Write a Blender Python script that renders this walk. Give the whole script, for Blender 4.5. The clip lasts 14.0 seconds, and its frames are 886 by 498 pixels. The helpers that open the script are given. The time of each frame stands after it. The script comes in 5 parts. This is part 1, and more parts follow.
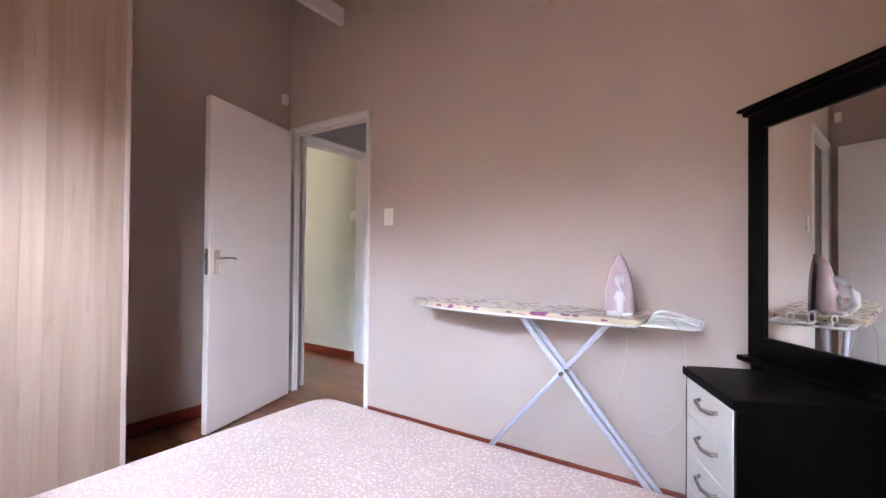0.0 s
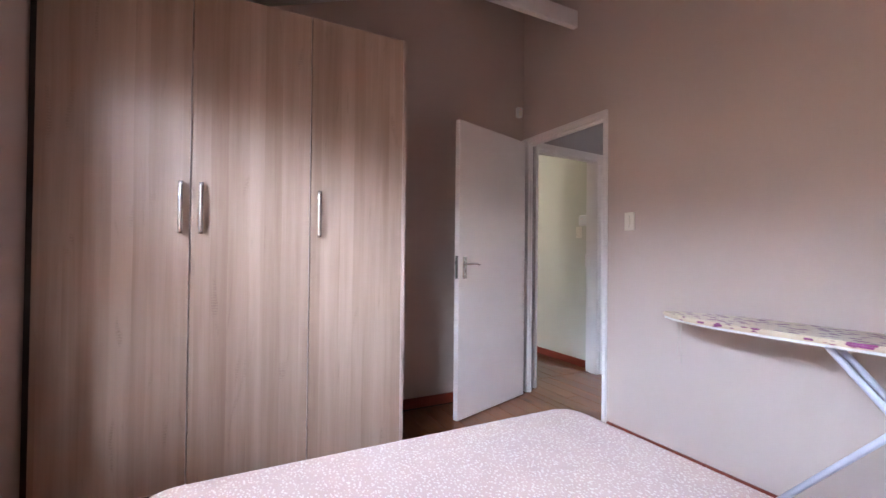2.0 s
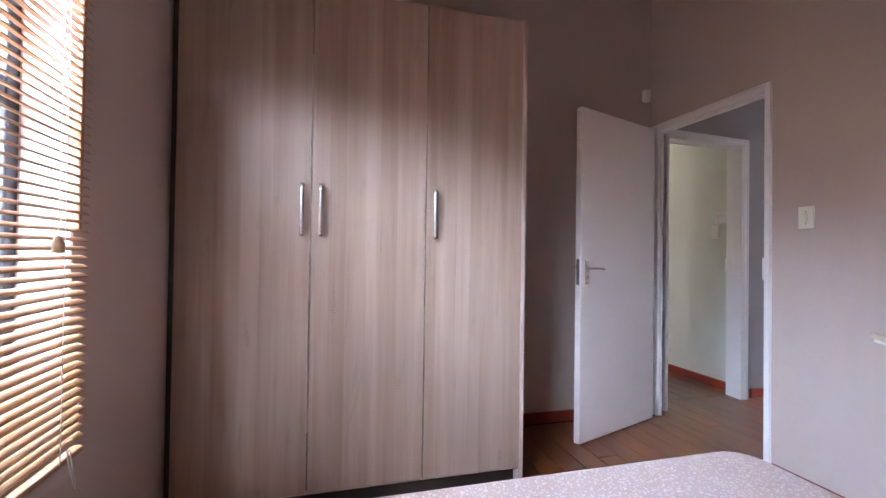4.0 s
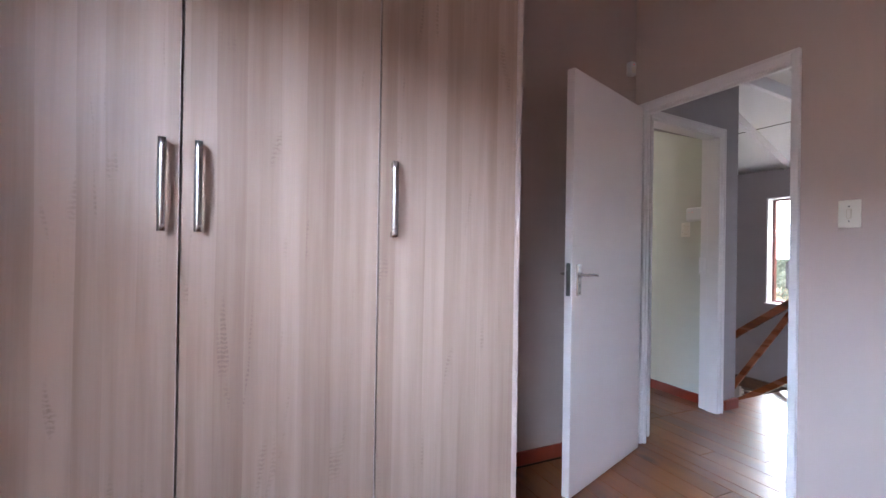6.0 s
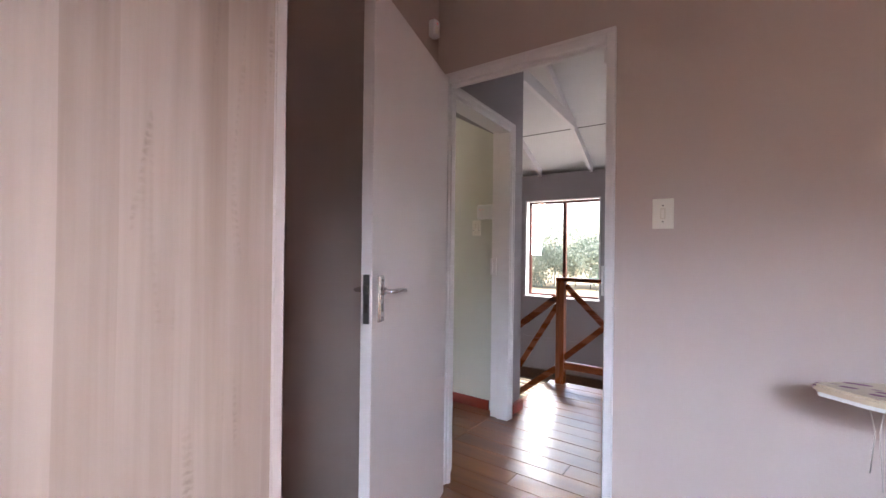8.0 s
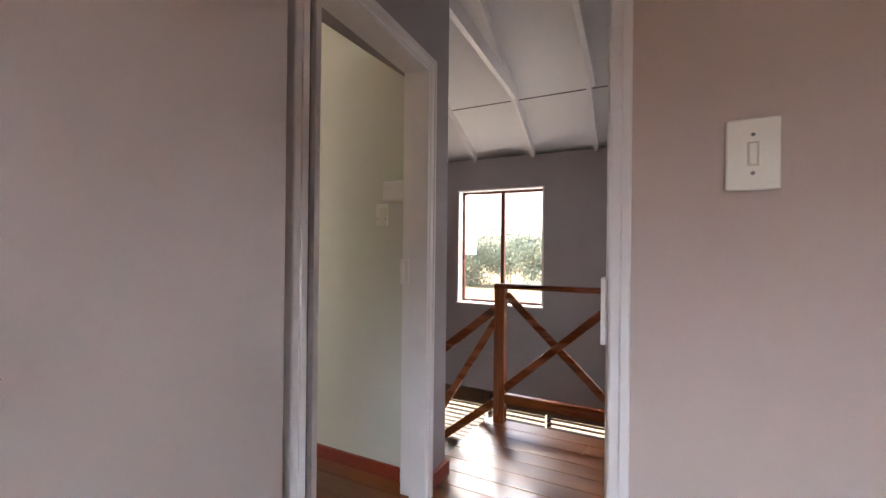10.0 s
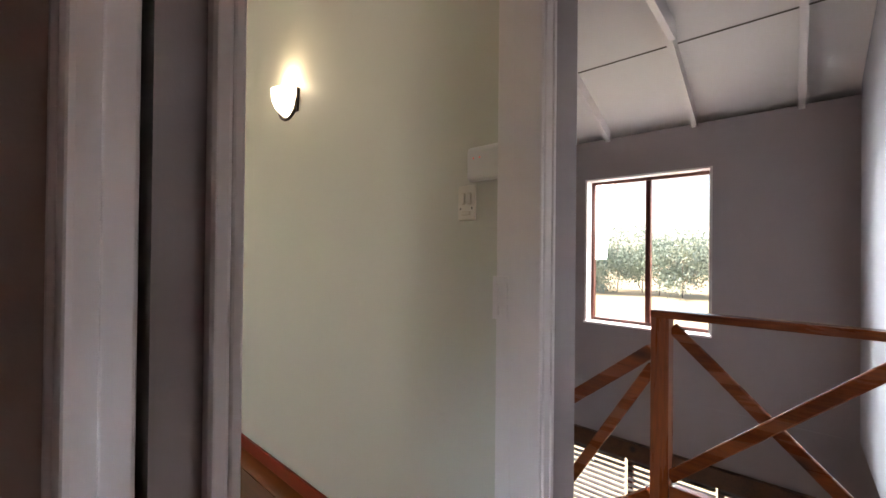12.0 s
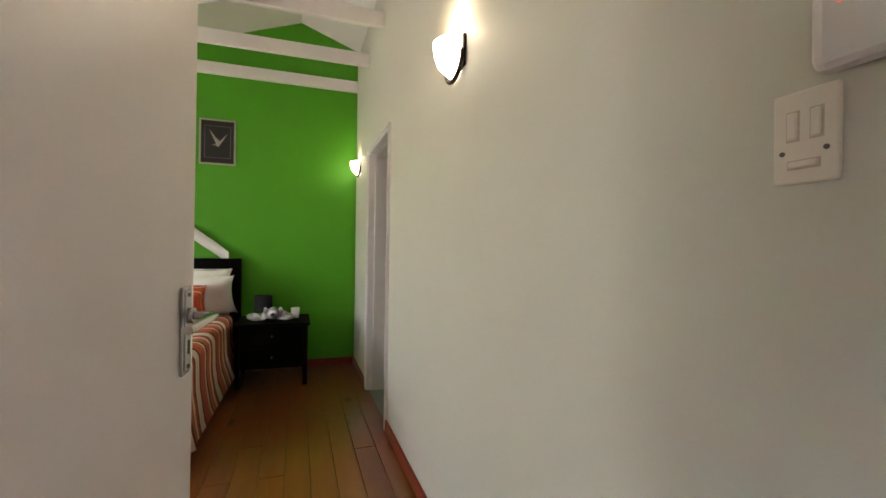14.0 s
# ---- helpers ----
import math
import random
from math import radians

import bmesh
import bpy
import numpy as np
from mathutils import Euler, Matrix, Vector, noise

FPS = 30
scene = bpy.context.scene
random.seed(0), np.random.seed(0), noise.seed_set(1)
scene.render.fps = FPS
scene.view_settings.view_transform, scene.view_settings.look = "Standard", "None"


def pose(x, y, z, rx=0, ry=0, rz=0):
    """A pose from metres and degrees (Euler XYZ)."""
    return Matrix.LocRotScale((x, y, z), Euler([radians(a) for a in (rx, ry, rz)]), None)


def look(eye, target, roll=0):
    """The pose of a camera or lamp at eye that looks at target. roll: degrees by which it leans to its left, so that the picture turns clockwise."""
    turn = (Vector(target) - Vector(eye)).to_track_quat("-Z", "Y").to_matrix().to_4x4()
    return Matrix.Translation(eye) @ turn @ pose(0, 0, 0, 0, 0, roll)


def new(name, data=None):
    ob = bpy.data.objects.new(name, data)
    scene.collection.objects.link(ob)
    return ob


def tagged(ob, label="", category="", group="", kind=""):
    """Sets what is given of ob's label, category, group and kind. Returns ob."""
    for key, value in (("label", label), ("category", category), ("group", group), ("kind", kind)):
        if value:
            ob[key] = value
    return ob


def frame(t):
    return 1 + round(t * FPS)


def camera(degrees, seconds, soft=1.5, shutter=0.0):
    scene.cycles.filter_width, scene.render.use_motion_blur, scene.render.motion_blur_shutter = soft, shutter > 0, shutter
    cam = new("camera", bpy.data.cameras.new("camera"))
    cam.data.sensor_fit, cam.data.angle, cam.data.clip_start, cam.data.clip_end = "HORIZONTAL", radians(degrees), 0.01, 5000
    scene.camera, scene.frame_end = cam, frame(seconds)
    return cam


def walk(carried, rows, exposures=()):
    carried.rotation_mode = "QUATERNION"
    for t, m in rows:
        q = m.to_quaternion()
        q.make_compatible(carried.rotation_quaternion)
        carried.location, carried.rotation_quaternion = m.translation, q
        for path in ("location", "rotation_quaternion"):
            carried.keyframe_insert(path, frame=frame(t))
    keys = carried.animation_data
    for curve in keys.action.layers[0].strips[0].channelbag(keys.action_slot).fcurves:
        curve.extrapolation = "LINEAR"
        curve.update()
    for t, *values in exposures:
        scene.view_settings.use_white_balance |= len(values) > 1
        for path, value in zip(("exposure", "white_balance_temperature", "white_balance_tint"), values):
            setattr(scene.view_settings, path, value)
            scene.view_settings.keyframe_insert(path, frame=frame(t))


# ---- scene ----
cam = camera(92.2, 14.0)
EXPOSURES = [(0.0, 2.65, 6900, 17), (3.2, 2.2, 6600, 16), (5.8, 2.15, 6200, 15), (6.5, 2.15, 6200, 16), (8.0, 2.12, 6900, 19), (8.5, 2.13, 7000, 18), (11.0, 1.84, 7750, 17), (12.0, 1.93, 7350, 16), (13.0, 2.05, 7250, 15), (14.0, 2.40, 7200, 14)]
PATH = [
    (0, (0.455, 0.560, 1.098), (-0.662, 2.219, 1.121), 0.5),
    (0.5, (0.431, 0.543, 1.111), (-0.891, 2.043, 1.130), 0.4),
    (1, (0.409, 0.523, 1.118), (-1.087, 1.851, 1.140), 0.5),
    (1.5, (0.393, 0.506, 1.124), (-1.261, 1.631, 1.150), 0.5),
    (2, (0.376, 0.477, 1.126), (-1.400, 1.396, 1.151), 0.6),
    (2.5, (0.353, 0.449, 1.129), (-1.501, 1.198, 1.152), 0.6),
    (3, (0.327, 0.426, 1.129), (-1.582, 1.011, 1.151), 0.7),
    (3.2, (0.294, 0.422, 1.124), (-1.637, 0.941, 1.150), 0.8),
    (5.3, (-0.262, 0.430, 1.168), (-2.172, 1.006, 1.168), 0.9),
    (5.5, (-0.346, 0.438, 1.170), (-2.239, 1.081, 1.168), 0.9),
    (6, (-0.555, 0.503, 1.169), (-2.372, 1.337, 1.175), 0.9),
    (6.5, (-0.750, 0.545, 1.166), (-2.451, 1.597, 1.167), 1.0),
    (7, (-0.927, 0.612, 1.182), (-2.452, 1.906, 1.187), 0.9),
    (7.5, (-1.056, 0.737, 1.201), (-2.414, 2.205, 1.205), 0.8),
    (8, (-1.163, 0.947, 1.198), (-2.341, 2.564, 1.201), 0.7),
    (8.5, (-1.282, 1.191, 1.187), (-2.314, 2.904, 1.188), 0.7),
    (8.7, (-1.336, 1.299, 1.186), (-2.325, 3.037, 1.185), 0.7),
    (10.8, (-1.719, 2.233, 1.194), (-2.645, 4.006, 1.198), 0.6),
    (11, (-1.777, 2.316, 1.203), (-2.786, 4.046, 1.205), 0.6),
    (11.5, (-1.870, 2.497, 1.199), (-3.075, 4.092, 1.208), 0.6),
    (12, (-1.974, 2.671, 1.206), (-3.352, 4.120, 1.219), 0.6),
    (12.5, (-2.079, 2.824, 1.208), (-3.606, 4.116, 1.222), 0.6),
    (12.8, (-2.159, 2.910, 1.210), (-3.771, 4.094, 1.222), 0.7),
    (13.2, (-2.281, 3.008, 1.223), (-4.012, 4.009, 1.233), 0.7),
    (13.5, (-2.370, 3.060, 1.225), (-4.180, 3.912, 1.236), 0.7),
    (14, (-2.530, 3.149, 1.220), (-4.423, 3.796, 1.229), 0.8),
]
walk(cam, [(t, look(eye, target, roll)) for t, eye, target, roll in PATH], EXPOSURES)

# ---- light ----
world = bpy.data.worlds.new("sky")
scene.world = world
world.use_nodes = True
wn = world.node_tree
sky = wn.nodes.new("ShaderNodeTexSky")
sky.sky_type, sky.sun_disc = "NISHITA", False
sky.sun_elevation, sky.sun_rotation = radians(50), radians(256)
sky.air_density, sky.dust_density, sky.ozone_density = 1.0, 1.2, 1.0
wn.nodes["Background"].inputs["Strength"].default_value = 0.15
wn.links.new(sky.outputs[0], wn.nodes["Background"].inputs["Color"])
sun = new("sun", bpy.data.lights.new("sun", "SUN"))
sun.data.energy, sun.data.angle, sun.data.color = 4.5, radians(12), (1.0, 0.95, 0.88)
sun.matrix_world = look((0, 0, 20), (6.2, 1.6, 12.3))


def window_light(name, eye, target, w, h, watts, color=(0.93, 0.96, 1.0)):
    ob = new(name, bpy.data.lights.new(name, "AREA"))
    ob.data.shape, ob.data.size, ob.data.size_y, ob.data.energy, ob.data.color = "RECTANGLE", w, h, watts, color
    ob.matrix_world = look(eye, target)
    return ob


window_light("daylight_bedroom", (1.0, -2.1, 3.2), (-0.7, 1.3, 0.7), 3.6, 1.6, 300, (0.59, 0.77, 1.0))
window_light("daylight_bedroom_side", (4.2, -2.1, 3.5), (-1.4, 0.2, 0.7), 4.0, 1.8, 225, (0.59, 0.77, 1.0))
window_light("sunlit_ground_glow", (0.2, -2.0, 0.35), (-0.9, 1.6, 2.4), 4.2, 1.0, 24, (1.0, 0.68, 0.42))
window_light("daylight_stairwell", (-3.27, 8.0, 3.1), (-3.2, 5.0, 0.2), 2.2, 1.3, 88, (0.92, 0.96, 1.0))
window_light("daylight_stairwell_west", (-4.95, 8.2, 1.95), (-1.7, 4.9, 0.9), 1.5, 1.7, 105, (0.84, 0.93, 1.0))
window_light("daylight_bunk", (-0.5, 8.0, 3.1), (-0.5, 5.0, 0.2), 1.8, 1.3, 115, (0.92, 0.96, 1.0))
window_light("daylight_green_room", (-5.05, -0.46, 1.25), (-5.4, 3.7, 0.55), 1.85, 1.0, 8.6, (0.93, 0.95, 0.97))


# ---- materials ----
def mat(name, color, rough=0.5, metal=0.0, var=0.06, scale=6.0, bump=0.05, bscale=180.0, spec=0.5, per_object=0.0, coat=0.0):
    """Paint-like surface with broad stains, fine grain and light relief."""
    m = bpy.data.materials.new(name)
    m.use_nodes = True
    nt = m.node_tree
    p = nt.nodes["Principled BSDF"]
    p.inputs["Roughness"].default_value, p.inputs["Metallic"].default_value = rough, metal
    p.inputs["Specular IOR Level"].default_value = spec
    p.inputs["Coat Weight"].default_value = coat
    tc = nt.nodes.new("ShaderNodeTexCoord")
    big = nt.nodes.new("ShaderNodeTexNoise")
    big.inputs["Scale"].default_value, big.inputs["Detail"].default_value = scale, 5
    fine = nt.nodes.new("ShaderNodeTexNoise")
    fine.inputs["Scale"].default_value, fine.inputs["Detail"].default_value = bscale, 3
    nt.links.new(tc.outputs["Object"], big.inputs["Vector"])
    nt.links.new(tc.outputs["Object"], fine.inputs["Vector"])
    mix = nt.nodes.new("ShaderNodeMix")
    mix.data_type = "RGBA"
    mix.inputs["A"].default_value = (*[c * (1 - var) for c in color], 1)
    mix.inputs["B"].default_value = (*[min(1, c * (1 + var)) for c in color], 1)
    nt.links.new(big.outputs["Fac"], mix.inputs["Factor"])
    out = mix.outputs["Result"]
    if per_object:
        oi = nt.nodes.new("ShaderNodeObjectInfo")
        mr = nt.nodes.new("ShaderNodeMapRange")
        mr.inputs["To Min"].default_value, mr.inputs["To Max"].default_value = 1 - per_object, 1 + per_object
        nt.links.new(oi.outputs["Random"], mr.inputs["Value"])
        hsv = nt.nodes.new("ShaderNodeHueSaturation")
        nt.links.new(out, hsv.inputs["Color"])
        nt.links.new(mr.outputs["Result"], hsv.inputs["Value"])
        out = hsv.outputs["Color"]
    nt.links.new(out, p.inputs["Base Color"])
    if bump:
        b = nt.nodes.new("ShaderNodeBump")
        b.inputs["Strength"].default_value, b.inputs["Distance"].default_value = bump, 0.004
        nt.links.new(fine.outputs["Fac"], b.inputs["Height"])
        nt.links.new(b.outputs["Normal"], p.inputs["Normal"])
    return m


def wood(name, dark, light, axis="X", rough=0.35, ring=9.0, stretch=0.08, per_object=0.18, bump=0.12, coat=0.0, knots=True, wild=0.6, fine=0.4):
    """Timber: long grain along one axis, darker knots, each piece its own shade."""
    m = bpy.data.materials.new(name)
    m.use_nodes = True
    nt = m.node_tree
    p = nt.nodes["Principled BSDF"]
    p.inputs["Roughness"].default_value, p.inputs["Coat Weight"].default_value = rough, coat
    p.inputs["Coat Roughness"].default_value = 0.2
    tc = nt.nodes.new("ShaderNodeTexCoord")
    oi = nt.nodes.new("ShaderNodeObjectInfo")
    off = nt.nodes.new("ShaderNodeVectorMath")
    off.operation = "MULTIPLY"
    off.inputs[1].default_value = (17, 23, 11)
    nt.links.new(oi.outputs["Random"], off.inputs[0])
    add = nt.nodes.new("ShaderNodeVectorMath")
    nt.links.new(tc.outputs["Object"], add.inputs[0])
    nt.links.new(off.outputs["Vector"], add.inputs[1])
    mp = nt.nodes.new("ShaderNodeMapping")
    mp.inputs["Scale"].default_value = tuple(stretch if a == axis else 1.0 for a in "XYZ")
    nt.links.new(add.outputs["Vector"], mp.inputs["Vector"])
    n1 = nt.nodes.new("ShaderNodeTexNoise")
    n1.inputs["Scale"].default_value, n1.inputs["Detail"].default_value, n1.inputs["Distortion"].default_value = ring, 6, wild
    n2 = nt.nodes.new("ShaderNodeTexNoise")
    n2.inputs["Scale"].default_value, n2.inputs["Detail"].default_value = ring * 9, 4
    nt.links.new(mp.outputs["Vector"], n1.inputs["Vector"])
    nt.links.new(mp.outputs["Vector"], n2.inputs["Vector"])
    ramp = nt.nodes.new("ShaderNodeValToRGB")
    ramp.color_ramp.elements[0].position, ramp.color_ramp.elements[0].color = 0.36, (*dark, 1)
    ramp.color_ramp.elements[1].position, ramp.color_ramp.elements[1].color = 0.64, (*light, 1)
    mixf = nt.nodes.new("ShaderNodeMix")
    mixf.inputs["Factor"].default_value = fine
    nt.links.new(n1.outputs["Fac"], mixf.inputs["A"])
    nt.links.new(n2.outputs["Fac"], mixf.inputs["B"])
    nt.links.new(mixf.outputs["Result"], ramp.inputs["Fac"])
    hsv = nt.nodes.new("ShaderNodeHueSaturation")
    mr = nt.nodes.new("ShaderNodeMapRange")
    mr.inputs["To Min"].default_value, mr.inputs["To Max"].default_value = 1 - per_object, 1 + per_object
    nt.links.new(oi.outputs["Random"], mr.inputs["Value"])
    nt.links.new(mr.outputs["Result"], hsv.inputs["Value"])
    nt.links.new(ramp.outputs["Color"], hsv.inputs["Color"])
    out = hsv.outputs["Color"]
    if knots:
        kmap = nt.nodes.new("ShaderNodeMapping")
        kmap.inputs["Scale"].default_value = tuple(0.45 if a == axis else 1.0 for a in "XYZ")
        nt.links.new(add.outputs["Vector"], kmap.inputs["Vector"])
        vo = nt.nodes.new("ShaderNodeTexVoronoi")
        vo.inputs["Scale"].default_value = 4.0
        nt.links.new(kmap.outputs["Vector"], vo.inputs["Vector"])
        kr = nt.nodes.new("ShaderNodeValToRGB")
        kr.color_ramp.elements[0].position, kr.color_ramp.elements[0].color = 0.06, (1, 1, 1, 1)
        kr.color_ramp.elements[1].position, kr.color_ramp.elements[1].color = 0.17, (0, 0, 0, 1)
        nt.links.new(vo.outputs["Distance"], kr.inputs["Fac"])
        km = nt.nodes.new("ShaderNodeMix")
        km.data_type = "RGBA"
        nt.links.new(kr.outputs["Color"], km.inputs["Factor"])
        nt.links.new(out, km.inputs["A"])
        km.inputs["B"].default_value = (*[c * 0.35 for c in dark], 1)
        out = km.outputs["Result"]
    nt.links.new(out, p.inputs["Base Color"])
    rr = nt.nodes.new("ShaderNodeMapRange")
    rr.inputs["To Min"].default_value, rr.inputs["To Max"].default_value = rough * 0.88, rough * 1.15
    nt.links.new(n1.outputs["Fac"], rr.inputs["Value"])
    nt.links.new(rr.outputs["Result"], p.inputs["Roughness"])
    b = nt.nodes.new("ShaderNodeBump")
    b.inputs["Strength"].default_value, b.inputs["Distance"].default_value = bump, 0.002
    nt.links.new(n2.outputs["Fac"], b.inputs["Height"])
    nt.links.new(b.outputs["Normal"], p.inputs["Normal"])
    return m


def laminate(name, dark, light):
    """Printed ash board: upright staves of uneven width, each with its own shade and grain, and small ripple flecks."""
    m = bpy.data.materials.new(name)
    m.use_nodes = True
    nt = m.node_tree
    link = nt.links.new
    p = nt.nodes["Principled BSDF"]
    p.inputs["Specular IOR Level"].default_value = 0.5
    tc = nt.nodes.new("ShaderNodeTexCoord")
    sep = nt.nodes.new("ShaderNodeSeparateXYZ")
    link(tc.outputs["Object"], sep.inputs["Vector"])
    wob = nt.nodes.new("ShaderNodeTexNoise")
    wob.inputs["Scale"].default_value = 1.1
    link(tc.outputs["Object"], wob.inputs["Vector"])
    lean = nt.nodes.new("ShaderNodeMath")
    lean.operation = "MULTIPLY_ADD"
    lean.inputs[1].default_value = 0.02
    link(wob.outputs["Fac"], lean.inputs[0])
    link(sep.outputs["Y"], lean.inputs[2])
    stave = nt.nodes.new("ShaderNodeTexVoronoi")
    stave.voronoi_dimensions = "1D"
    stave.inputs["Scale"].default_value = 15.0
    link(lean.outputs["Value"], stave.inputs["W"])
    off = nt.nodes.new("ShaderNodeVectorMath")
    off.operation = "MULTIPLY"
    off.inputs[1].default_value = (9, 0.4, 13)
    link(stave.outputs["Color"], off.inputs[0])
    add = nt.nodes.new("ShaderNodeVectorMath")
    link(tc.outputs["Object"], add.inputs[0])
    link(off.outputs["Vector"], add.inputs[1])
    noises = []
    for stretch, scale, detail, warp in ((0.05, 9.0, 3.0, 0.6), (0.035, 42.0, 4.0, 0.5), (0.02, 190.0, 3.0, 0.0), (0.16, 16.0, 2.0, 1.5)):
        mp = nt.nodes.new("ShaderNodeMapping")
        mp.inputs["Scale"].default_value = (1.0, 1.0, stretch)
        link(add.outputs["Vector"], mp.inputs["Vector"])
        n = nt.nodes.new("ShaderNodeTexNoise")
        n.inputs["Scale"].default_value, n.inputs["Detail"].default_value, n.inputs["Distortion"].default_value = scale, detail, warp
        link(mp.outputs["Vector"], n.inputs["Vector"])
        noises.append(n.outputs["Fac"])
    shade = nt.nodes.new("ShaderNodeSeparateColor")
    link(stave.outputs["Color"], shade.inputs["Color"])
    fac = noises[0]
    for other, share in ((noises[1], 0.34), (shade.outputs["Red"], 0.16), (noises[2], 0.11)):
        mx = nt.nodes.new("ShaderNodeMix")
        mx.inputs["Factor"].default_value = share
        link(fac, mx.inputs["A"])
        link(other, mx.inputs["B"])
        fac = mx.outputs["Result"]
    ramp = nt.nodes.new("ShaderNodeValToRGB")
    ramp.color_ramp.elements[0].position, ramp.color_ramp.elements[0].color = 0.34, (*dark, 1)
    ramp.color_ramp.elements[1].position, ramp.color_ramp.elements[1].color = 0.64, (*light, 1)
    link(fac, ramp.inputs["Fac"])
    ripple = nt.nodes.new("ShaderNodeTexWave")
    ripple.bands_direction = "Z"
    ripple.inputs["Scale"].default_value, ripple.inputs["Distortion"].default_value, ripple.inputs["Detail Scale"].default_value = 26.0, 5.0, 4.0
    link(add.outputs["Vector"], ripple.inputs["Vector"])
    spot = nt.nodes.new("ShaderNodeMapRange")
    spot.inputs["From Min"].default_value, spot.inputs["From Max"].default_value, spot.inputs["To Max"].default_value = 0.64, 0.74, 0.55
    link(noises[3], spot.inputs["Value"])
    both = nt.nodes.new("ShaderNodeMath")
    both.operation = "MULTIPLY"
    link(ripple.outputs["Fac"], both.inputs[0])
    link(spot.outputs["Result"], both.inputs[1])
    mx = nt.nodes.new("ShaderNodeMix")
    mx.data_type = "RGBA"
    link(both.outputs["Value"], mx.inputs["Factor"])
    link(ramp.outputs["Color"], mx.inputs["A"])
    mx.inputs["B"].default_value = (*[c * 0.72 for c in dark], 1)
    link(mx.outputs["Result"], p.inputs["Base Color"])
    rough = nt.nodes.new("ShaderNodeMapRange")
    rough.inputs["To Min"].default_value, rough.inputs["To Max"].default_value = 0.34, 0.46
    link(noises[1], rough.inputs["Value"])
    link(rough.outputs["Result"], p.inputs["Roughness"])
    b = nt.nodes.new("ShaderNodeBump")
    b.inputs["Strength"].default_value, b.inputs["Distance"].default_value = 0.1, 0.002
    link(noises[2], b.inputs["Height"])
    link(b.outputs["Normal"], p.inputs["Normal"])
    return m


def glow(name, color, strength):
    m = bpy.data.materials.new(name)
    m.use_nodes = True
    p = m.node_tree.nodes["Principled BSDF"]
    p.inputs["Base Color"].default_value = (*color, 1)
    p.inputs["Emission Color"].default_value = (*color, 1)
    p.inputs["Emission Strength"].default_value = strength
    return m


def spotted(name, base, spot, scale, lo, hi, rough=0.9, stretch=(1, 1, 1), bump=0.3):
    """Printed cloth: small uneven blotches on a mottled ground."""
    m = mat(name, base, rough, var=0.12, scale=9, bump=bump, bscale=700)
    nt = m.node_tree
    p = nt.nodes["Principled BSDF"]
    p.inputs["Sheen Weight"].default_value = 0.2
    old = p.inputs["Base Color"].links[0].from_socket
    tc = nt.nodes["Texture Coordinate"]
    mp = nt.nodes.new("ShaderNodeMapping")
    mp.inputs["Scale"].default_value = stretch
    nt.links.new(tc.outputs["Object"], mp.inputs["Vector"])
    vo = nt.nodes.new("ShaderNodeTexVoronoi")
    vo.inputs["Scale"].default_value = scale
    wob = nt.nodes.new("ShaderNodeTexNoise")
    wob.inputs["Scale"].default_value, wob.inputs["Detail"].default_value = scale * 0.9, 3
    nt.links.new(mp.outputs["Vector"], wob.inputs["Vector"])
    nt.links.new(mp.outputs["Vector"], vo.inputs["Vector"])
    ad = nt.nodes.new("ShaderNodeMath")
    ad.operation = "MULTIPLY_ADD"
    nt.links.new(wob.outputs["Fac"], ad.inputs[0])
    ad.inputs[1].default_value = 0.7
    nt.links.new(vo.outputs["Distance"], ad.inputs[2])
    kr = nt.nodes.new("ShaderNodeValToRGB")
    kr.color_ramp.elements[0].position, kr.color_ramp.elements[0].color = lo, (1, 1, 1, 1)
    kr.color_ramp.elements[1].position, kr.color_ramp.elements[1].color = hi, (0, 0, 0, 1)
    nt.links.new(ad.outputs["Value"], kr.inputs["Fac"])
    mx = nt.nodes.new("ShaderNodeMix")
    mx.data_type = "RGBA"
    nt.links.new(kr.outputs["Color"], mx.inputs["Factor"])
    nt.links.new(old, mx.inputs["A"])
    mx.inputs["B"].default_value = (*spot, 1)
    nt.links.new(mx.outputs["Result"], p.inputs["Base Color"])
    return m


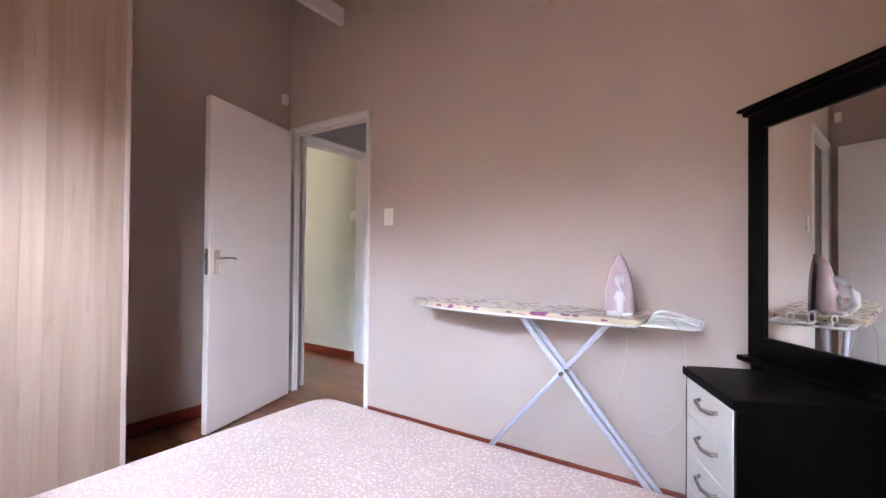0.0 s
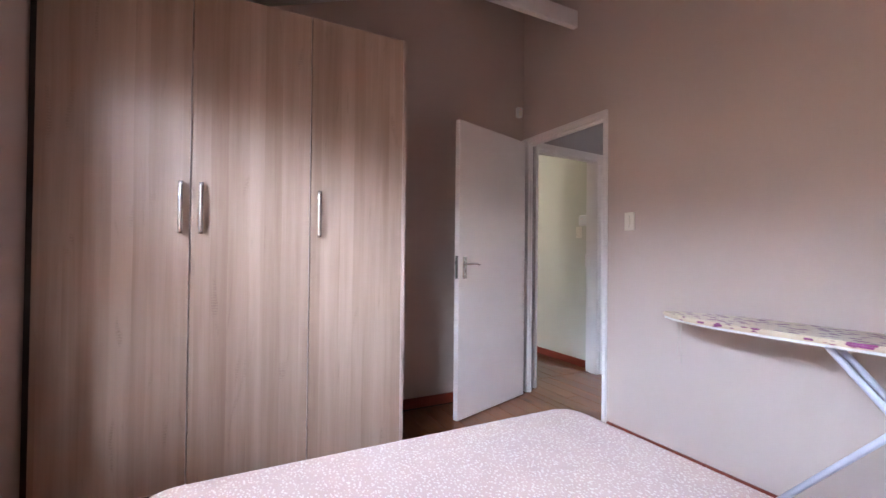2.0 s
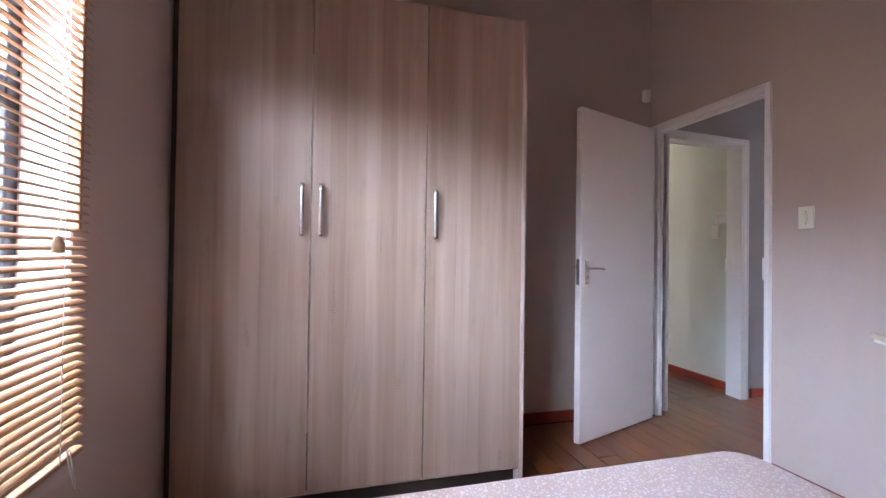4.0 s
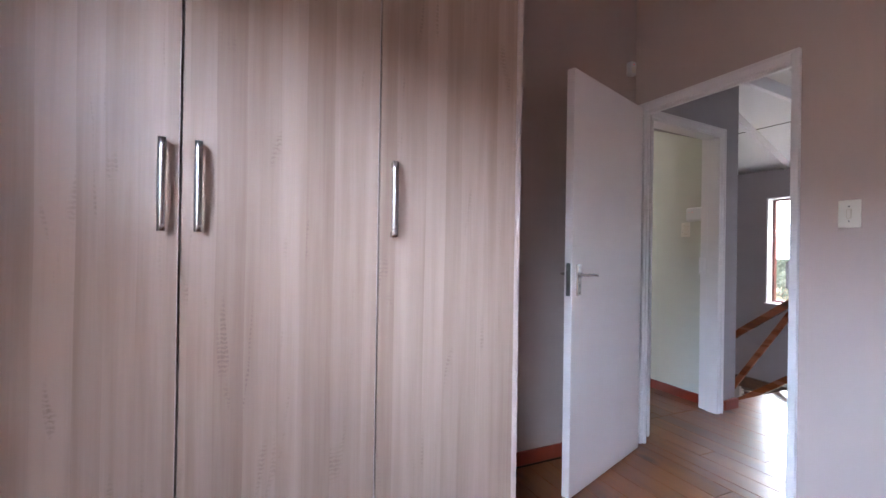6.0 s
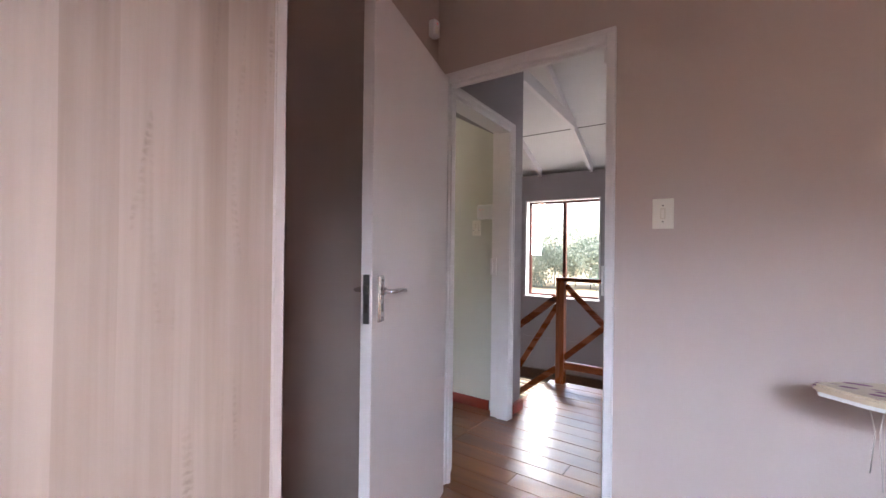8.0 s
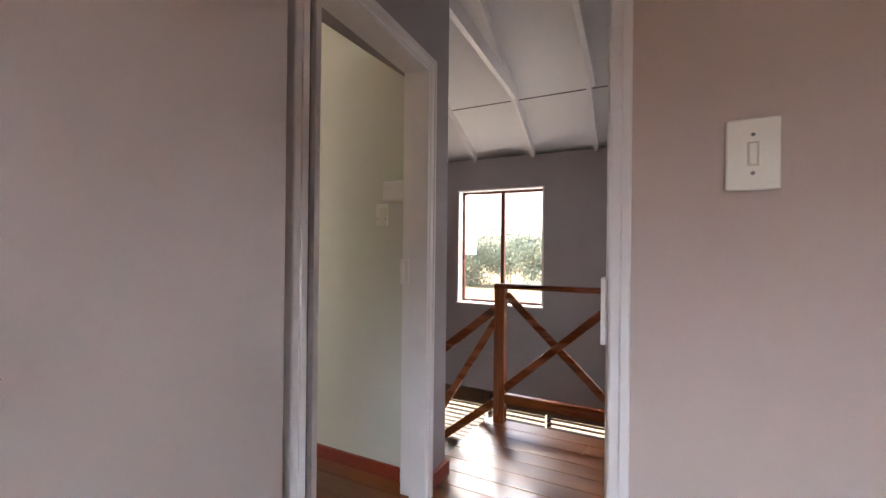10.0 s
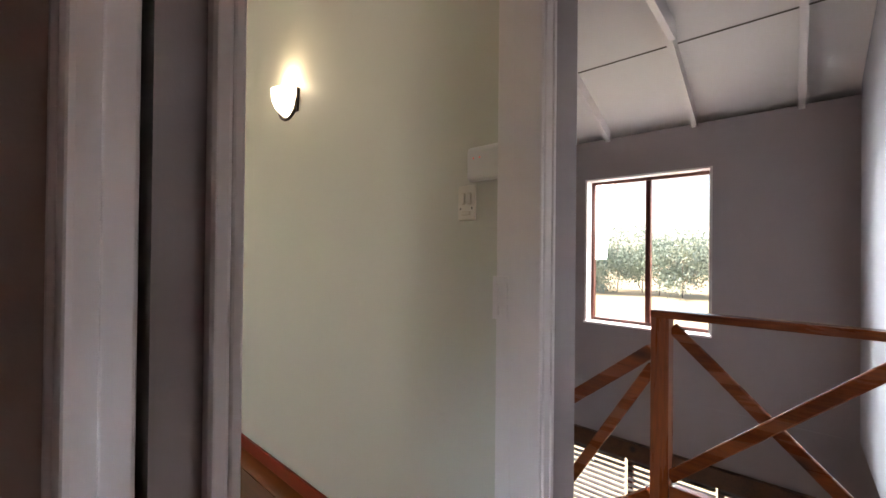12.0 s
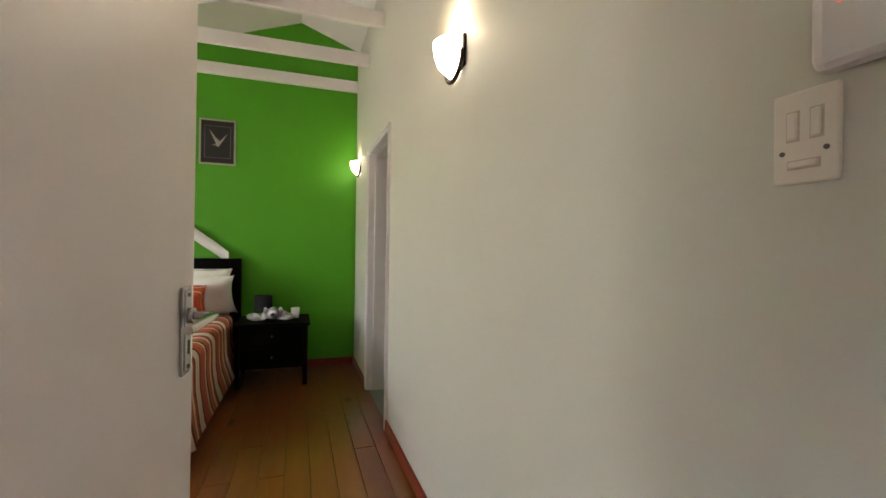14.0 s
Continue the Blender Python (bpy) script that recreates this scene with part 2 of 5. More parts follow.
def striped(name, colors, axis, scale, rough=0.9):
    """Woven cloth with bands of several colours across one axis."""
    m = mat(name, colors[0], rough, bump=0.4, bscale=500)
    nt = m.node_tree
    p = nt.nodes["Principled BSDF"]
    tc = nt.nodes["Texture Coordinate"]
    sep = nt.nodes.new("ShaderNodeSeparateXYZ")
    nt.links.new(tc.outputs["Object"], sep.inputs["Vector"])
    wob = nt.nodes.new("ShaderNodeTexNoise")
    wob.inputs["Scale"].default_value = 5.0
    nt.links.new(tc.outputs["Object"], wob.inputs["Vector"])
    ad = nt.nodes.new("ShaderNodeMath")
    ad.operation = "MULTIPLY_ADD"
    nt.links.new(wob.outputs["Fac"], ad.inputs[0])
    ad.inputs[1].default_value = 0.06
    nt.links.new(sep.outputs[axis], ad.inputs[2])
    mu = nt.nodes.new("ShaderNodeMath")
    mu.operation = "MULTIPLY"
    nt.links.new(ad.outputs["Value"], mu.inputs[0])
    mu.inputs[1].default_value = scale
    fr = nt.nodes.new("ShaderNodeMath")
    fr.operation = "FRACT"
    nt.links.new(mu.outputs["Value"], fr.inputs[0])
    ramp = nt.nodes.new("ShaderNodeValToRGB")
    ramp.color_ramp.interpolation = "CONSTANT"
    els = ramp.color_ramp.elements
    els[0].color = (*colors[0], 1)
    els[1].position, els[1].color = 0.16, (*colors[1], 1)
    for pos, ci in ((0.22, 2), (0.42, 1), (0.47, 0), (0.55, 2), (0.62, 3), (0.78, 1), (0.84, 2), (0.9, 3)):
        e = els.new(pos)
        e.color = (*colors[ci % len(colors)], 1)
    nt.links.new(fr.outputs["Value"], ramp.inputs["Fac"])
    nt.links.new(ramp.outputs["Color"], p.inputs["Base Color"])
    return m


M_ROOM = mat("taupe_wall_paint", (0.535, 0.418, 0.372), 0.75, var=0.03, scale=2.5, bump=0.12, bscale=90)
M_GREY = mat("grey_wall_paint", (0.36, 0.318, 0.318), 0.7, var=0.04, scale=2.5, bump=0.12, bscale=90)
M_CREAM = mat("cream_wall_paint", (0.63, 0.62, 0.535), 0.55, var=0.03, scale=2.5, bump=0.12, bscale=90)
# Blue sky reflection from the stair window is mixed into this white wall's colour.
M_EAST = mat("pale_paint_with_sky_sheen", (0.72, 0.755, 0.84), 0.22, var=0.03, scale=2.5, bump=0.18, bscale=14, spec=0.9)
M_GREEN = mat("green_wall_paint", (0.06, 0.33, 0.005), 0.6, var=0.05, scale=2.5, bump=0.12, bscale=90)
M_BLUE = mat("dull_green_wall_paint", (0.22, 0.30, 0.27), 0.7, var=0.04, scale=2.5, bump=0.12, bscale=90)
M_WHITE = mat("white_gloss_paint", (0.79, 0.745, 0.735), 0.32, var=0.03, scale=9, bump=0.06, bscale=60)
M_LEAF = mat("white_door_paint", (0.785, 0.705, 0.68), 0.36, var=0.03, scale=5, bump=0.08, bscale=70)
M_CEIL = mat("white_ceiling_board", (0.80, 0.77, 0.75), 0.8, var=0.03, scale=3, bump=0.06, bscale=60)
M_SKIRT = mat("red_oxide_skirting_paint", (0.22, 0.033, 0.016), 0.35, var=0.25, scale=12, bump=0.1)
M_FLOOR = wood("varnished_pine_floor", (0.155, 0.041, 0.0082), (0.262, 0.078, 0.0165), "X", 0.30, 6, 0.08, 0.10, 0.06, coat=0.6, wild=0.15, fine=0.25)
M_SUB = mat("dark_subfloor", (0.02, 0.014, 0.01), 0.9)
M_RAIL = wood("stained_pine_rail", (0.15, 0.035, 0.009), (0.32, 0.085, 0.02), "Z", 0.27, 10, 0.1, 0.1, 0.15)
M_RAILX = wood("stained_pine_rail_across", (0.15, 0.035, 0.009), (0.32, 0.085, 0.02), "X", 0.27, 10, 0.1, 0.1, 0.15)
M_WARD = laminate("pale_ash_laminate", (0.30, 0.19, 0.14), (0.465, 0.328, 0.258))
M_WARDE = mat("pale_edge_banding", (0.52, 0.40, 0.35), 0.45, var=0.05)
M_GAP = mat("dark_plinth_and_gap_shade", (0.045, 0.03, 0.025), 0.6)
M_CHROME = mat("brushed_steel", (0.60, 0.58, 0.57), 0.26, 1.0, var=0.04, scale=30, bump=0.03)
M_STEELD = mat("dull_lock_steel", (0.16, 0.15, 0.14), 0.4, 1.0, var=0.1, scale=30)
M_BLACK = mat("black_brown_lacquer", (0.0022, 0.0018, 0.0018), 0.45, var=0.2, scale=12, bump=0.05, spec=0.06)
M_DRAW = mat("off_white_drawer_front", (0.70, 0.66, 0.62), 0.42, var=0.03)
M_PLAST = mat("ivory_plastic", (0.80, 0.755, 0.66), 0.4, var=0.03)
M_PLASTW = mat("white_plastic", (0.78, 0.77, 0.76), 0.4, var=0.03)
M_DARKSLOT = mat("dark_screw_recess", (0.09, 0.075, 0.06), 0.6)
M_RECESS = mat("yellowed_plastic_recess", (0.60, 0.53, 0.40), 0.6)
M_TUBE = mat("pale_blue_grey_tube", (0.57, 0.565, 0.655), 0.35, var=0.05, scale=20)
M_COVER = spotted("pink_printed_bedcover", (0.57, 0.395, 0.35), (0.73, 0.62, 0.57), 80, 0.60, 0.74, stretch=(1.0, 1.4, 1.0))
M_BOARD = spotted("cream_floral_board_cover", (0.64, 0.505, 0.365), (0.25, 0.05, 0.15), 30, 0.66, 0.73, stretch=(0.6, 1.25, 1.0))
M_IRONP = mat("translucent_mauve_plastic", (0.52, 0.38, 0.41), 0.3, var=0.12, scale=25)
M_IRONW = mat("white_iron_shell", (0.74, 0.70, 0.71), 0.3, var=0.04)
M_CORD = mat("cream_cord", (0.52, 0.45, 0.40), 0.7)
M_BLIND = wood("wooden_blind_slat", (0.27, 0.135, 0.06), (0.40, 0.225, 0.12), "X", 0.4, 10, 0.06, 0.1, 0.08, knots=False)
M_BLINDD = mat("dark_blind_slat", (0.10, 0.075, 0.06), 0.5, var=0.1)
M_BLINDW = mat("white_blind_slat", (0.74, 0.72, 0.68), 0.5, var=0.03)
M_FRAMED = mat("dark_bronze_window_frame", (0.035, 0.033, 0.04), 0.4, var=0.1)
M_FRAMER = mat("red_brown_window_frame", (0.10, 0.02, 0.013), 0.35, var=0.2)
M_TREAD = wood("dark_stained_tread", (0.06, 0.024, 0.01), (0.14, 0.055, 0.02), "Y", 0.35, 8, 0.08, 0.1, 0.1)
M_CLOTHR = mat("crimson_cloth", (0.50, 0.014, 0.045), 0.9, var=0.1, scale=10, bump=0.3, bscale=400, spec=0.1)
M_CLOTHG = mat("dark_green_cloth", (0.035, 0.12, 0.012), 0.9, var=0.1, scale=10, bump=0.3, bscale=400, spec=0.1)
M_BUNK = wood("dark_bunk_timber", (0.028, 0.010, 0.006), (0.07, 0.026, 0.014), "X", 0.4, 10, 0.1, 0.1, 0.1)
M_LINEN = mat("white_linen", (0.80, 0.78, 0.75), 0.9, var=0.05, scale=14, bump=0.5, bscale=60)
M_ORANGE = striped("orange_striped_cushion", ((0.52, 0.07, 0.025), (0.68, 0.5, 0.36), (0.52, 0.07, 0.025), (0.6, 0.12, 0.04)), 2, 9)
M_SPREAD = striped("striped_bedspread_cloth", ((0.50, 0.085, 0.035), (0.13, 0.02, 0.015), (0.72, 0.56, 0.42), (0.52, 0.13, 0.05)), 0, 1.9)
M_PADW = mat("white_padded_leather", (0.72, 0.69, 0.68), 0.45, var=0.04)
M_SHADE = mat("black_lamp_shade", (0.018, 0.018, 0.024), 0.8, bump=0.2)
M_PLUSH = mat("grey_white_plush", (0.62, 0.60, 0.62), 0.95, var=0.15, scale=20, bump=0.7, bscale=120)
M_PLUSHG = mat("grey_plush", (0.30, 0.29, 0.31), 0.95, var=0.15, scale=20, bump=0.7, bscale=120)
M_CERAM = mat("white_ceramic", (0.80, 0.79, 0.78), 0.2, var=0.02)
M_BRONZE = mat("dark_bronze_metal", (0.07, 0.055, 0.045), 0.4, 0.8)
M_BOWL = glow("lit_frosted_glass", (1.0, 0.88, 0.68), 2.2)
M_PIC = mat("black_print", (0.02, 0.018, 0.018), 0.25, var=0.2)
M_PICF = mat("silver_picture_frame", (0.45, 0.42, 0.36), 0.35, 0.6)
M_MIST = mat("dull_grey_mount_line", (0.16, 0.15, 0.14), 0.5)
M_BIRD = mat("pale_painted_bird", (0.36, 0.33, 0.30), 0.6, var=0.3, scale=30)
M_TILE = mat("grey_green_floor_tile", (0.16, 0.19, 0.17), 0.35, var=0.1)
M_NET = mat("white_netting", (0.8, 0.79, 0.77), 0.9, var=0.04, bump=0.4)
M_EARTH = mat("dry_grass_ground", (0.42, 0.33, 0.21), 0.95, var=0.3, scale=0.6, bump=0.5, bscale=6)
M_BARK = mat("grey_bark", (0.22, 0.19, 0.16), 0.9, var=0.3, scale=6, bump=0.7, bscale=30)
M_FOLI = mat("leaf_green", (0.28, 0.34, 0.28), 0.6, var=0.18, scale=1.3, bump=0.0, per_object=0.1)
M_OUT = mat("plastered_outer_wall", (0.6, 0.56, 0.5), 0.85, var=0.06)
M_ROOF = mat("grey_roof_sheet", (0.18, 0.17, 0.17), 0.6, var=0.1)
M_REDLED = glow("red_indicator", (1.0, 0.12, 0.06), 0.4)

M_MIRROR = bpy.data.materials.new("mirror_glass")
M_MIRROR.use_nodes = True
_p = M_MIRROR.node_tree.nodes["Principled BSDF"]
_p.inputs["Base Color"].default_value, _p.inputs["Metallic"].default_value, _p.inputs["Roughness"].default_value = (0.86, 0.87, 0.85, 1), 1.0, 0.01
M_GLASS = bpy.data.materials.new("window_glass")
M_GLASS.use_nodes = True
_p = M_GLASS.node_tree.nodes["Principled BSDF"]
_p.inputs["Transmission Weight"].default_value, _p.inputs["Roughness"].default_value, _p.inputs["IOR"].default_value = 1.0, 0.0, 1.02
_p.inputs["Base Color"].default_value = (0.98, 1.0, 0.99, 1)


# ---- mesh helpers ----
def bx(bm, x0, x1, y0, y1, z0, z1, bev=0.0, seg=2):
    """Adds a box, with bevelled edges if asked, to a bmesh."""
    t = bmesh.new()
    bmesh.ops.create_cube(t, size=1)
    for v in t.verts:
        v.co = Vector(((x0 + x1) / 2 + v.co.x * (x1 - x0), (y0 + y1) / 2 + v.co.y * (y1 - y0), (z0 + z1) / 2 + v.co.z * (z1 - z0)))
    if bev:
        bmesh.ops.bevel(t, geom=t.edges[:], offset=bev, segments=seg, profile=0.5, affect="EDGES")
    me = bpy.data.meshes.new("tmp")
    t.to_mesh(me)
    t.free()
    bm.from_mesh(me)
    bpy.data.meshes.remove(me)
    return bm


def box(*a, **k):
    return bx(bmesh.new(), *a, **k)


def tube(bm, pts, r, n=10, flat=1.0):
    """Adds a swept round (or flattened) bar along points."""
    rings = []
    pts = [Vector(p) for p in pts]
    for i, p in enumerate(pts):
        d = (pts[min(i + 1, len(pts) - 1)] - pts[max(i - 1, 0)]).normalized()
        up = Vector((0, 0, 1)) if abs(d.z) < 0.95 else Vector((0, 1, 0))
        a = d.cross(up).normalized()
        b = a.cross(d).normalized()
        rings.append([bm.verts.new(p + a * r * math.cos(2 * math.pi * k / n) + b * r * flat * math.sin(2 * math.pi * k / n)) for k in range(n)])
    for r0, r1 in zip(rings, rings[1:]):
        for k in range(n):
            f = bm.faces.new((r0[k], r0[(k + 1) % n], r1[(k + 1) % n], r1[k]))
            f.smooth = True
    bm.faces.new(rings[0][::-1])
    bm.faces.new(rings[-1])
    return bm


def rounded(pts, times=2):
    """Cuts the corners of a line of points."""
    pts = [Vector(p) for p in pts]
    for _ in range(times):
        out = [pts[0]]
        for a, b in zip(pts, pts[1:]):
            out += [a * 0.75 + b * 0.25, a * 0.25 + b * 0.75]
        pts = out + [pts[-1]]
    return pts


def lathe(bm, prof, n=24, centre=(0, 0), arc=1.0):
    """Turns a list of (radius, height) round a vertical axis."""
    full = arc >= 1.0
    m = n if full else n + 1
    rings = [[bm.verts.new((centre[0] + r * math.cos(2 * math.pi * arc * k / n), centre[1] + r * math.sin(2 * math.pi * arc * k / n), z)) for k in range(m)] for r, z in prof]
    for r0, r1 in zip(rings, rings[1:]):
        for k in range(n):
            f = bm.faces.new((r0[k], r0[(k + 1) % m], r1[(k + 1) % m], r1[k]))
            f.smooth = True
    return bm


def prism(bm, poly, lo, hi, axis):
    """Extrudes a polygon of 2D points along an axis ('x': points are y,z; 'y': x,z; 'z': x,y)."""
    put = {"x": lambda a, b, c: (c, a, b), "y": lambda a, b, c: (a, c, b), "z": lambda a, b, c: (a, b, c)}[axis]
    v0 = [bm.verts.new(put(a, b, lo)) for a, b in poly]
    v1 = [bm.verts.new(put(a, b, hi)) for a, b in poly]
    n = len(poly)
    for i in range(n):
        bm.faces.new((v0[i], v0[(i + 1) % n], v1[(i + 1) % n], v1[i]))
    bm.faces.new(v0[::-1])
    bm.faces.new(v1)
    bmesh.ops.recalc_face_normals(bm, faces=bm.faces[:])
    return bm


def bar(bm, p, q, w, h, bev=0.004):
    """A squared timber from p to q, w wide (sideways) and h deep."""
    p, q = Vector(p), Vector(q)
    d = (q - p)
    L = d.length
    d.normalize()
    up = Vector((0, 0, 1)) if abs(d.z) < 0.98 else Vector((0, 1, 0))
    s = d.cross(up).normalized()
    u = s.cross(d).normalized()
    t = box(0, L, -w / 2, w / 2, -h / 2, h / 2, bev=bev, seg=1)
    m = Matrix(((d.x, s.x, u.x, p.x), (d.y, s.y, u.y, p.y), (d.z, s.z, u.z, p.z), (0, 0, 0, 1)))
    t.transform(m)
    bmesh.ops.recalc_face_normals(t, faces=t.faces[:])
    me = bpy.data.meshes.new("tmp")
    t.to_mesh(me)
    t.free()
    bm.from_mesh(me)
    bpy.data.meshes.remove(me)
    return bm


def part(name, bm, material, parent=None, label=""):
    me = bpy.data.meshes.new(name)
    bm.to_mesh(me)
    bm.free()
    me.materials.append(material)
    ob = new(name, me)
    if parent is not None:
        ob.parent = parent
    if label:
        ob["label"] = label
    return ob


def thing(name, at, label, category, group="", rz=0.0, kind=""):
    ob = new(name)
    ob.matrix_world = pose(at[0], at[1], at[2], 0, 0, rz)
    ob.empty_display_size = 0.1
    return tagged(ob, label, category, group, kind)


def structure(name, bm, material, label="", category=""):
    return tagged(part(name, bm, material), label, category, "", "structure")


# ---- the plan ----
RIDGE_Y, RIDGE_Z, SLOPE = 3.16, 3.56, 0.362
XW, XE = -7.18, 1.25          # green gable wall, east wall of the bedroom
Y_S, Y_N1, Y_N = -0.20, 2.72, 6.55   # window wall, door wall, stairwell wall


def ceil_z(y):
    return RIDGE_Z - SLOPE * abs(y - RIDGE_Y)


def wall_x(name, x0, x1, y0, y1, holes, material, label, z0=0.0):
    """A wall that runs along x, as high as the sloping ceiling, with holes (x0, x1, z0, z1)."""
    bm = bmesh.new()
    top = min(ceil_z(y0), ceil_z(y1)) - 0.001
    holes = sorted(holes)
    x = x0
    for hx0, hx1, hz0, hz1 in holes:
        if hx0 > x:
            bx(bm, x, hx0, y0, y1, z0, top)
        if hz0 > z0:
            bx(bm, hx0, hx1, y0, y1, z0, hz0)
        bx(bm, hx0, hx1, y0, y1, hz1, top)
        x = hx1
    if x1 > x:
        bx(bm, x, x1, y0, y1, z0, top)
    return structure(name, bm, material, label, "wall")


def wall_y(name, x0, x1, y0, y1, holes, material, label, z0=0.0, mid=2.25, skew=0.0, pivot=0.0):
    """A wall that runs along y under the two roof slopes, with holes (y0, y1, z0, z1)."""
    bm = bmesh.new()
    y = y0
    for hy0, hy1, hz0, hz1 in sorted(holes):
        if hy0 > y:
            bx(bm, x0, x1, y, hy0, z0, mid)
        if hz0 > z0:
            bx(bm, x0, x1, hy0, hy1, z0, hz0)
        bx(bm, x0, x1, hy0, hy1, hz1, mid)
        y = hy1
    if y1 > y:
        bx(bm, x0, x1, y, y1, z0, mid)
    ys = [y0] + ([RIDGE_Y] if y0 < RIDGE_Y < y1 else []) + [y1]
    poly = [(y0, mid), (y1, mid)] + [(v, ceil_z(v) - 0.001) for v in reversed(ys)]
    prism(bm, poly, x0, x1, "x")
    if skew:
        for v in bm.verts:
            v.co.x += skew * (v.co.y - pivot)
    return structure(name, bm, material, label, "wall")


# bedroom with the wardrobe
wall_x("wall_bedroom_window", -2.62, 1.39, -0.40, Y_S, [(-1.15, 0.65, 0.66, 2.10)], M_ROOM, "taupe painted wall with a blind-covered window")
wall_x("wall_bedroom_door", -2.50, 1.25, Y_N1, 2.80, [(-2.499, -1.62, 0.0, 2.085)], M_ROOM, "taupe painted wall with an open white door")
wall_y("wall_bedroom_west", -2.62, -2.50, Y_S, 2.80, [], M_ROOM, "taupe painted wall behind the wardrobe and door")
wall_y("wall_bedroom_east", XE, 1.39, Y_S, 6.55, [], M_ROOM, "plain taupe painted wall behind the dresser")
# landing
SK = -0.0725
wall_y("wall_landing_west", -2.75, -2.62, 2.802, 3.931, [(2.873, 3.76, 0.0, 2.07)], M_GREY, "grey painted wall with an open doorway", z0=-0.0)


def west_face(y):
    """The landing's west plaster face, which runs a little out of square."""
    return -2.497 - 0.09 * (y - 2.835)


wf = bmesh.new()
for ya, yb, z0, z1 in ((2.835, 3.75, 2.085, 3.33), (3.75, 3.93, 0.0, 3.27)):
    prism(wf, [(-2.621, ya), (west_face(ya), ya), (west_face(yb), yb), (-2.621, yb)], z0, z1, "z")
prism(wf, [(-2.621, 2.801), (-2.4985, 2.801), (-2.4985, 2.767), (-2.424, 2.767), (west_face(2.835) - 0.004, 2.835), (-2.621, 2.835)], 0.0, 3.4, "z")
structure("wall_landing_west_face", wf, M_GREY, "grey painted plaster face of the landing wall", "wall")
wall_y("wall_landing_east", -1.715, -1.575, 2.802, 6.55, [(2.86, 3.79, 0.0, 2.07)], M_EAST, "pale satin painted wall beside the stairwell, window's blue sheen in its colour", skew=SK, pivot=3.79)
# bedroom with the green wall
wall_x("wall_green_room_north", XW, -2.655, 3.74, 3.93, [(-6.26, -5.42, 0.0, 2.07)], M_CREAM, "cream painted wall with two wall lamps and a doorway")
wall_y("wall_green_gable", XW - 0.14, XW, -0.40, 3.93, [], M_GREEN, "bright green painted gable wall")
wall_x("wall_green_room_south", XW, -2.62, -0.401, Y_S, [(-6.0, -4.1, 0.75, 2.05)], M_CREAM, "cream painted wall with a window")
structure("wall_green_room_east", prism(bmesh.new(), [(Y_S, 0), (2.80, 0), (2.80, ceil_z(2.80) - 0.002), (Y_S, ceil_z(Y_S) - 0.002)], -2.75, -2.622, "x"), M_CREAM, "cream painted wall inside the green room", "wall")
# stairwell and the rooms north of it
wall_x("wall_stairwell_north", -5.3, -1.75, Y_N, 6.75, [(-3.797, -2.748, 0.552, 1.905)], M_GREY, "grey painted stairwell wall with a timber window")
structure("wall_stairwell_lower", bx(bx(bx(bx(bmesh.new(), -5.3, -1.75, Y_N, 6.75, -0.58, -0.001), -5.3, -4.1, Y_N, 6.75, -2.7, -0.58), -2.0, -1.75, Y_N, 6.75, -2.7, -0.58), -4.1, -2.0, Y_N, 6.75, -2.7, -1.95), M_GREY, "grey painted lower stairwell wall with a wide window", "wall")
structure("wall_stairwell_lower_east", bx(bmesh.new(), -1.74, -1.55, 4.74, 6.55, -2.7, -0.22), M_GREY, "grey painted lower wall below the landing", "wall")
structure("wall_stairwell_lower_south", bx(bmesh.new(), -5.3, -2.7, 3.75, 3.93, -2.7, -0.001), M_GREY, "grey painted wall beside the stairs", "wall")
structure("wall_stairwell_outer_face", bx(bmesh.new(), -5.16, -2.752, 3.931, 3.937, 0.0, 3.26), M_GREY, "grey painted back face of the bedroom wall", "wall")
structure("wall_stairwell_lower_landing", bx(bmesh.new(), -2.66, -2.56, 3.96, 4.66, -2.7, -0.23), M_GREY, "grey wall under the landing edge", "wall")
wall_y("wall_stairwell_west", -5.3, -5.16, 3.94, 6.55, [], M_GREY, "grey painted stairwell end wall", z0=-2.7)
structure("floor_lower", bx(bmesh.new(), -7.3, 1.4, -0.4, 6.75, -2.8, -2.7), M_TILE, "dark lower storey floor", "floor")
wall_x("wall_bunk_room_north", -1.75, 1.39, Y_N + 0.001, 6.75, [(-1.35, 0.35, 0.5, 1.86)], M_BLUE, "dull green wall behind the bunk bed")
wall_x("wall_bathroom_north", XW, -5.3, 5.6, 5.75, [], M_CREAM, "cream bathroom wall")
wall_y("wall_bathroom_west", XW - 0.14, XW, 3.931, 5.75, [], M_CREAM, "cream bathroom side wall")
# outer shell of the lower storey
shell = bmesh.new()
bx(shell, XW - 0.14, 1.39, -0.41, -0.29, -2.9, -0.03)
bx(shell, XW - 0.14, XW - 0.02, -0.29, 5.75, -2.9, -0.03)
bx(shell, 1.28, 1.39, -0.29, 6.75, -2.9, -0.03)
bx(shell, -1.74, 1.28, 6.6, 6.74, -2.9, -0.03)
structure("wall_lower_storey", shell, M_OUT, "plastered wall of the lower storey", "wall")

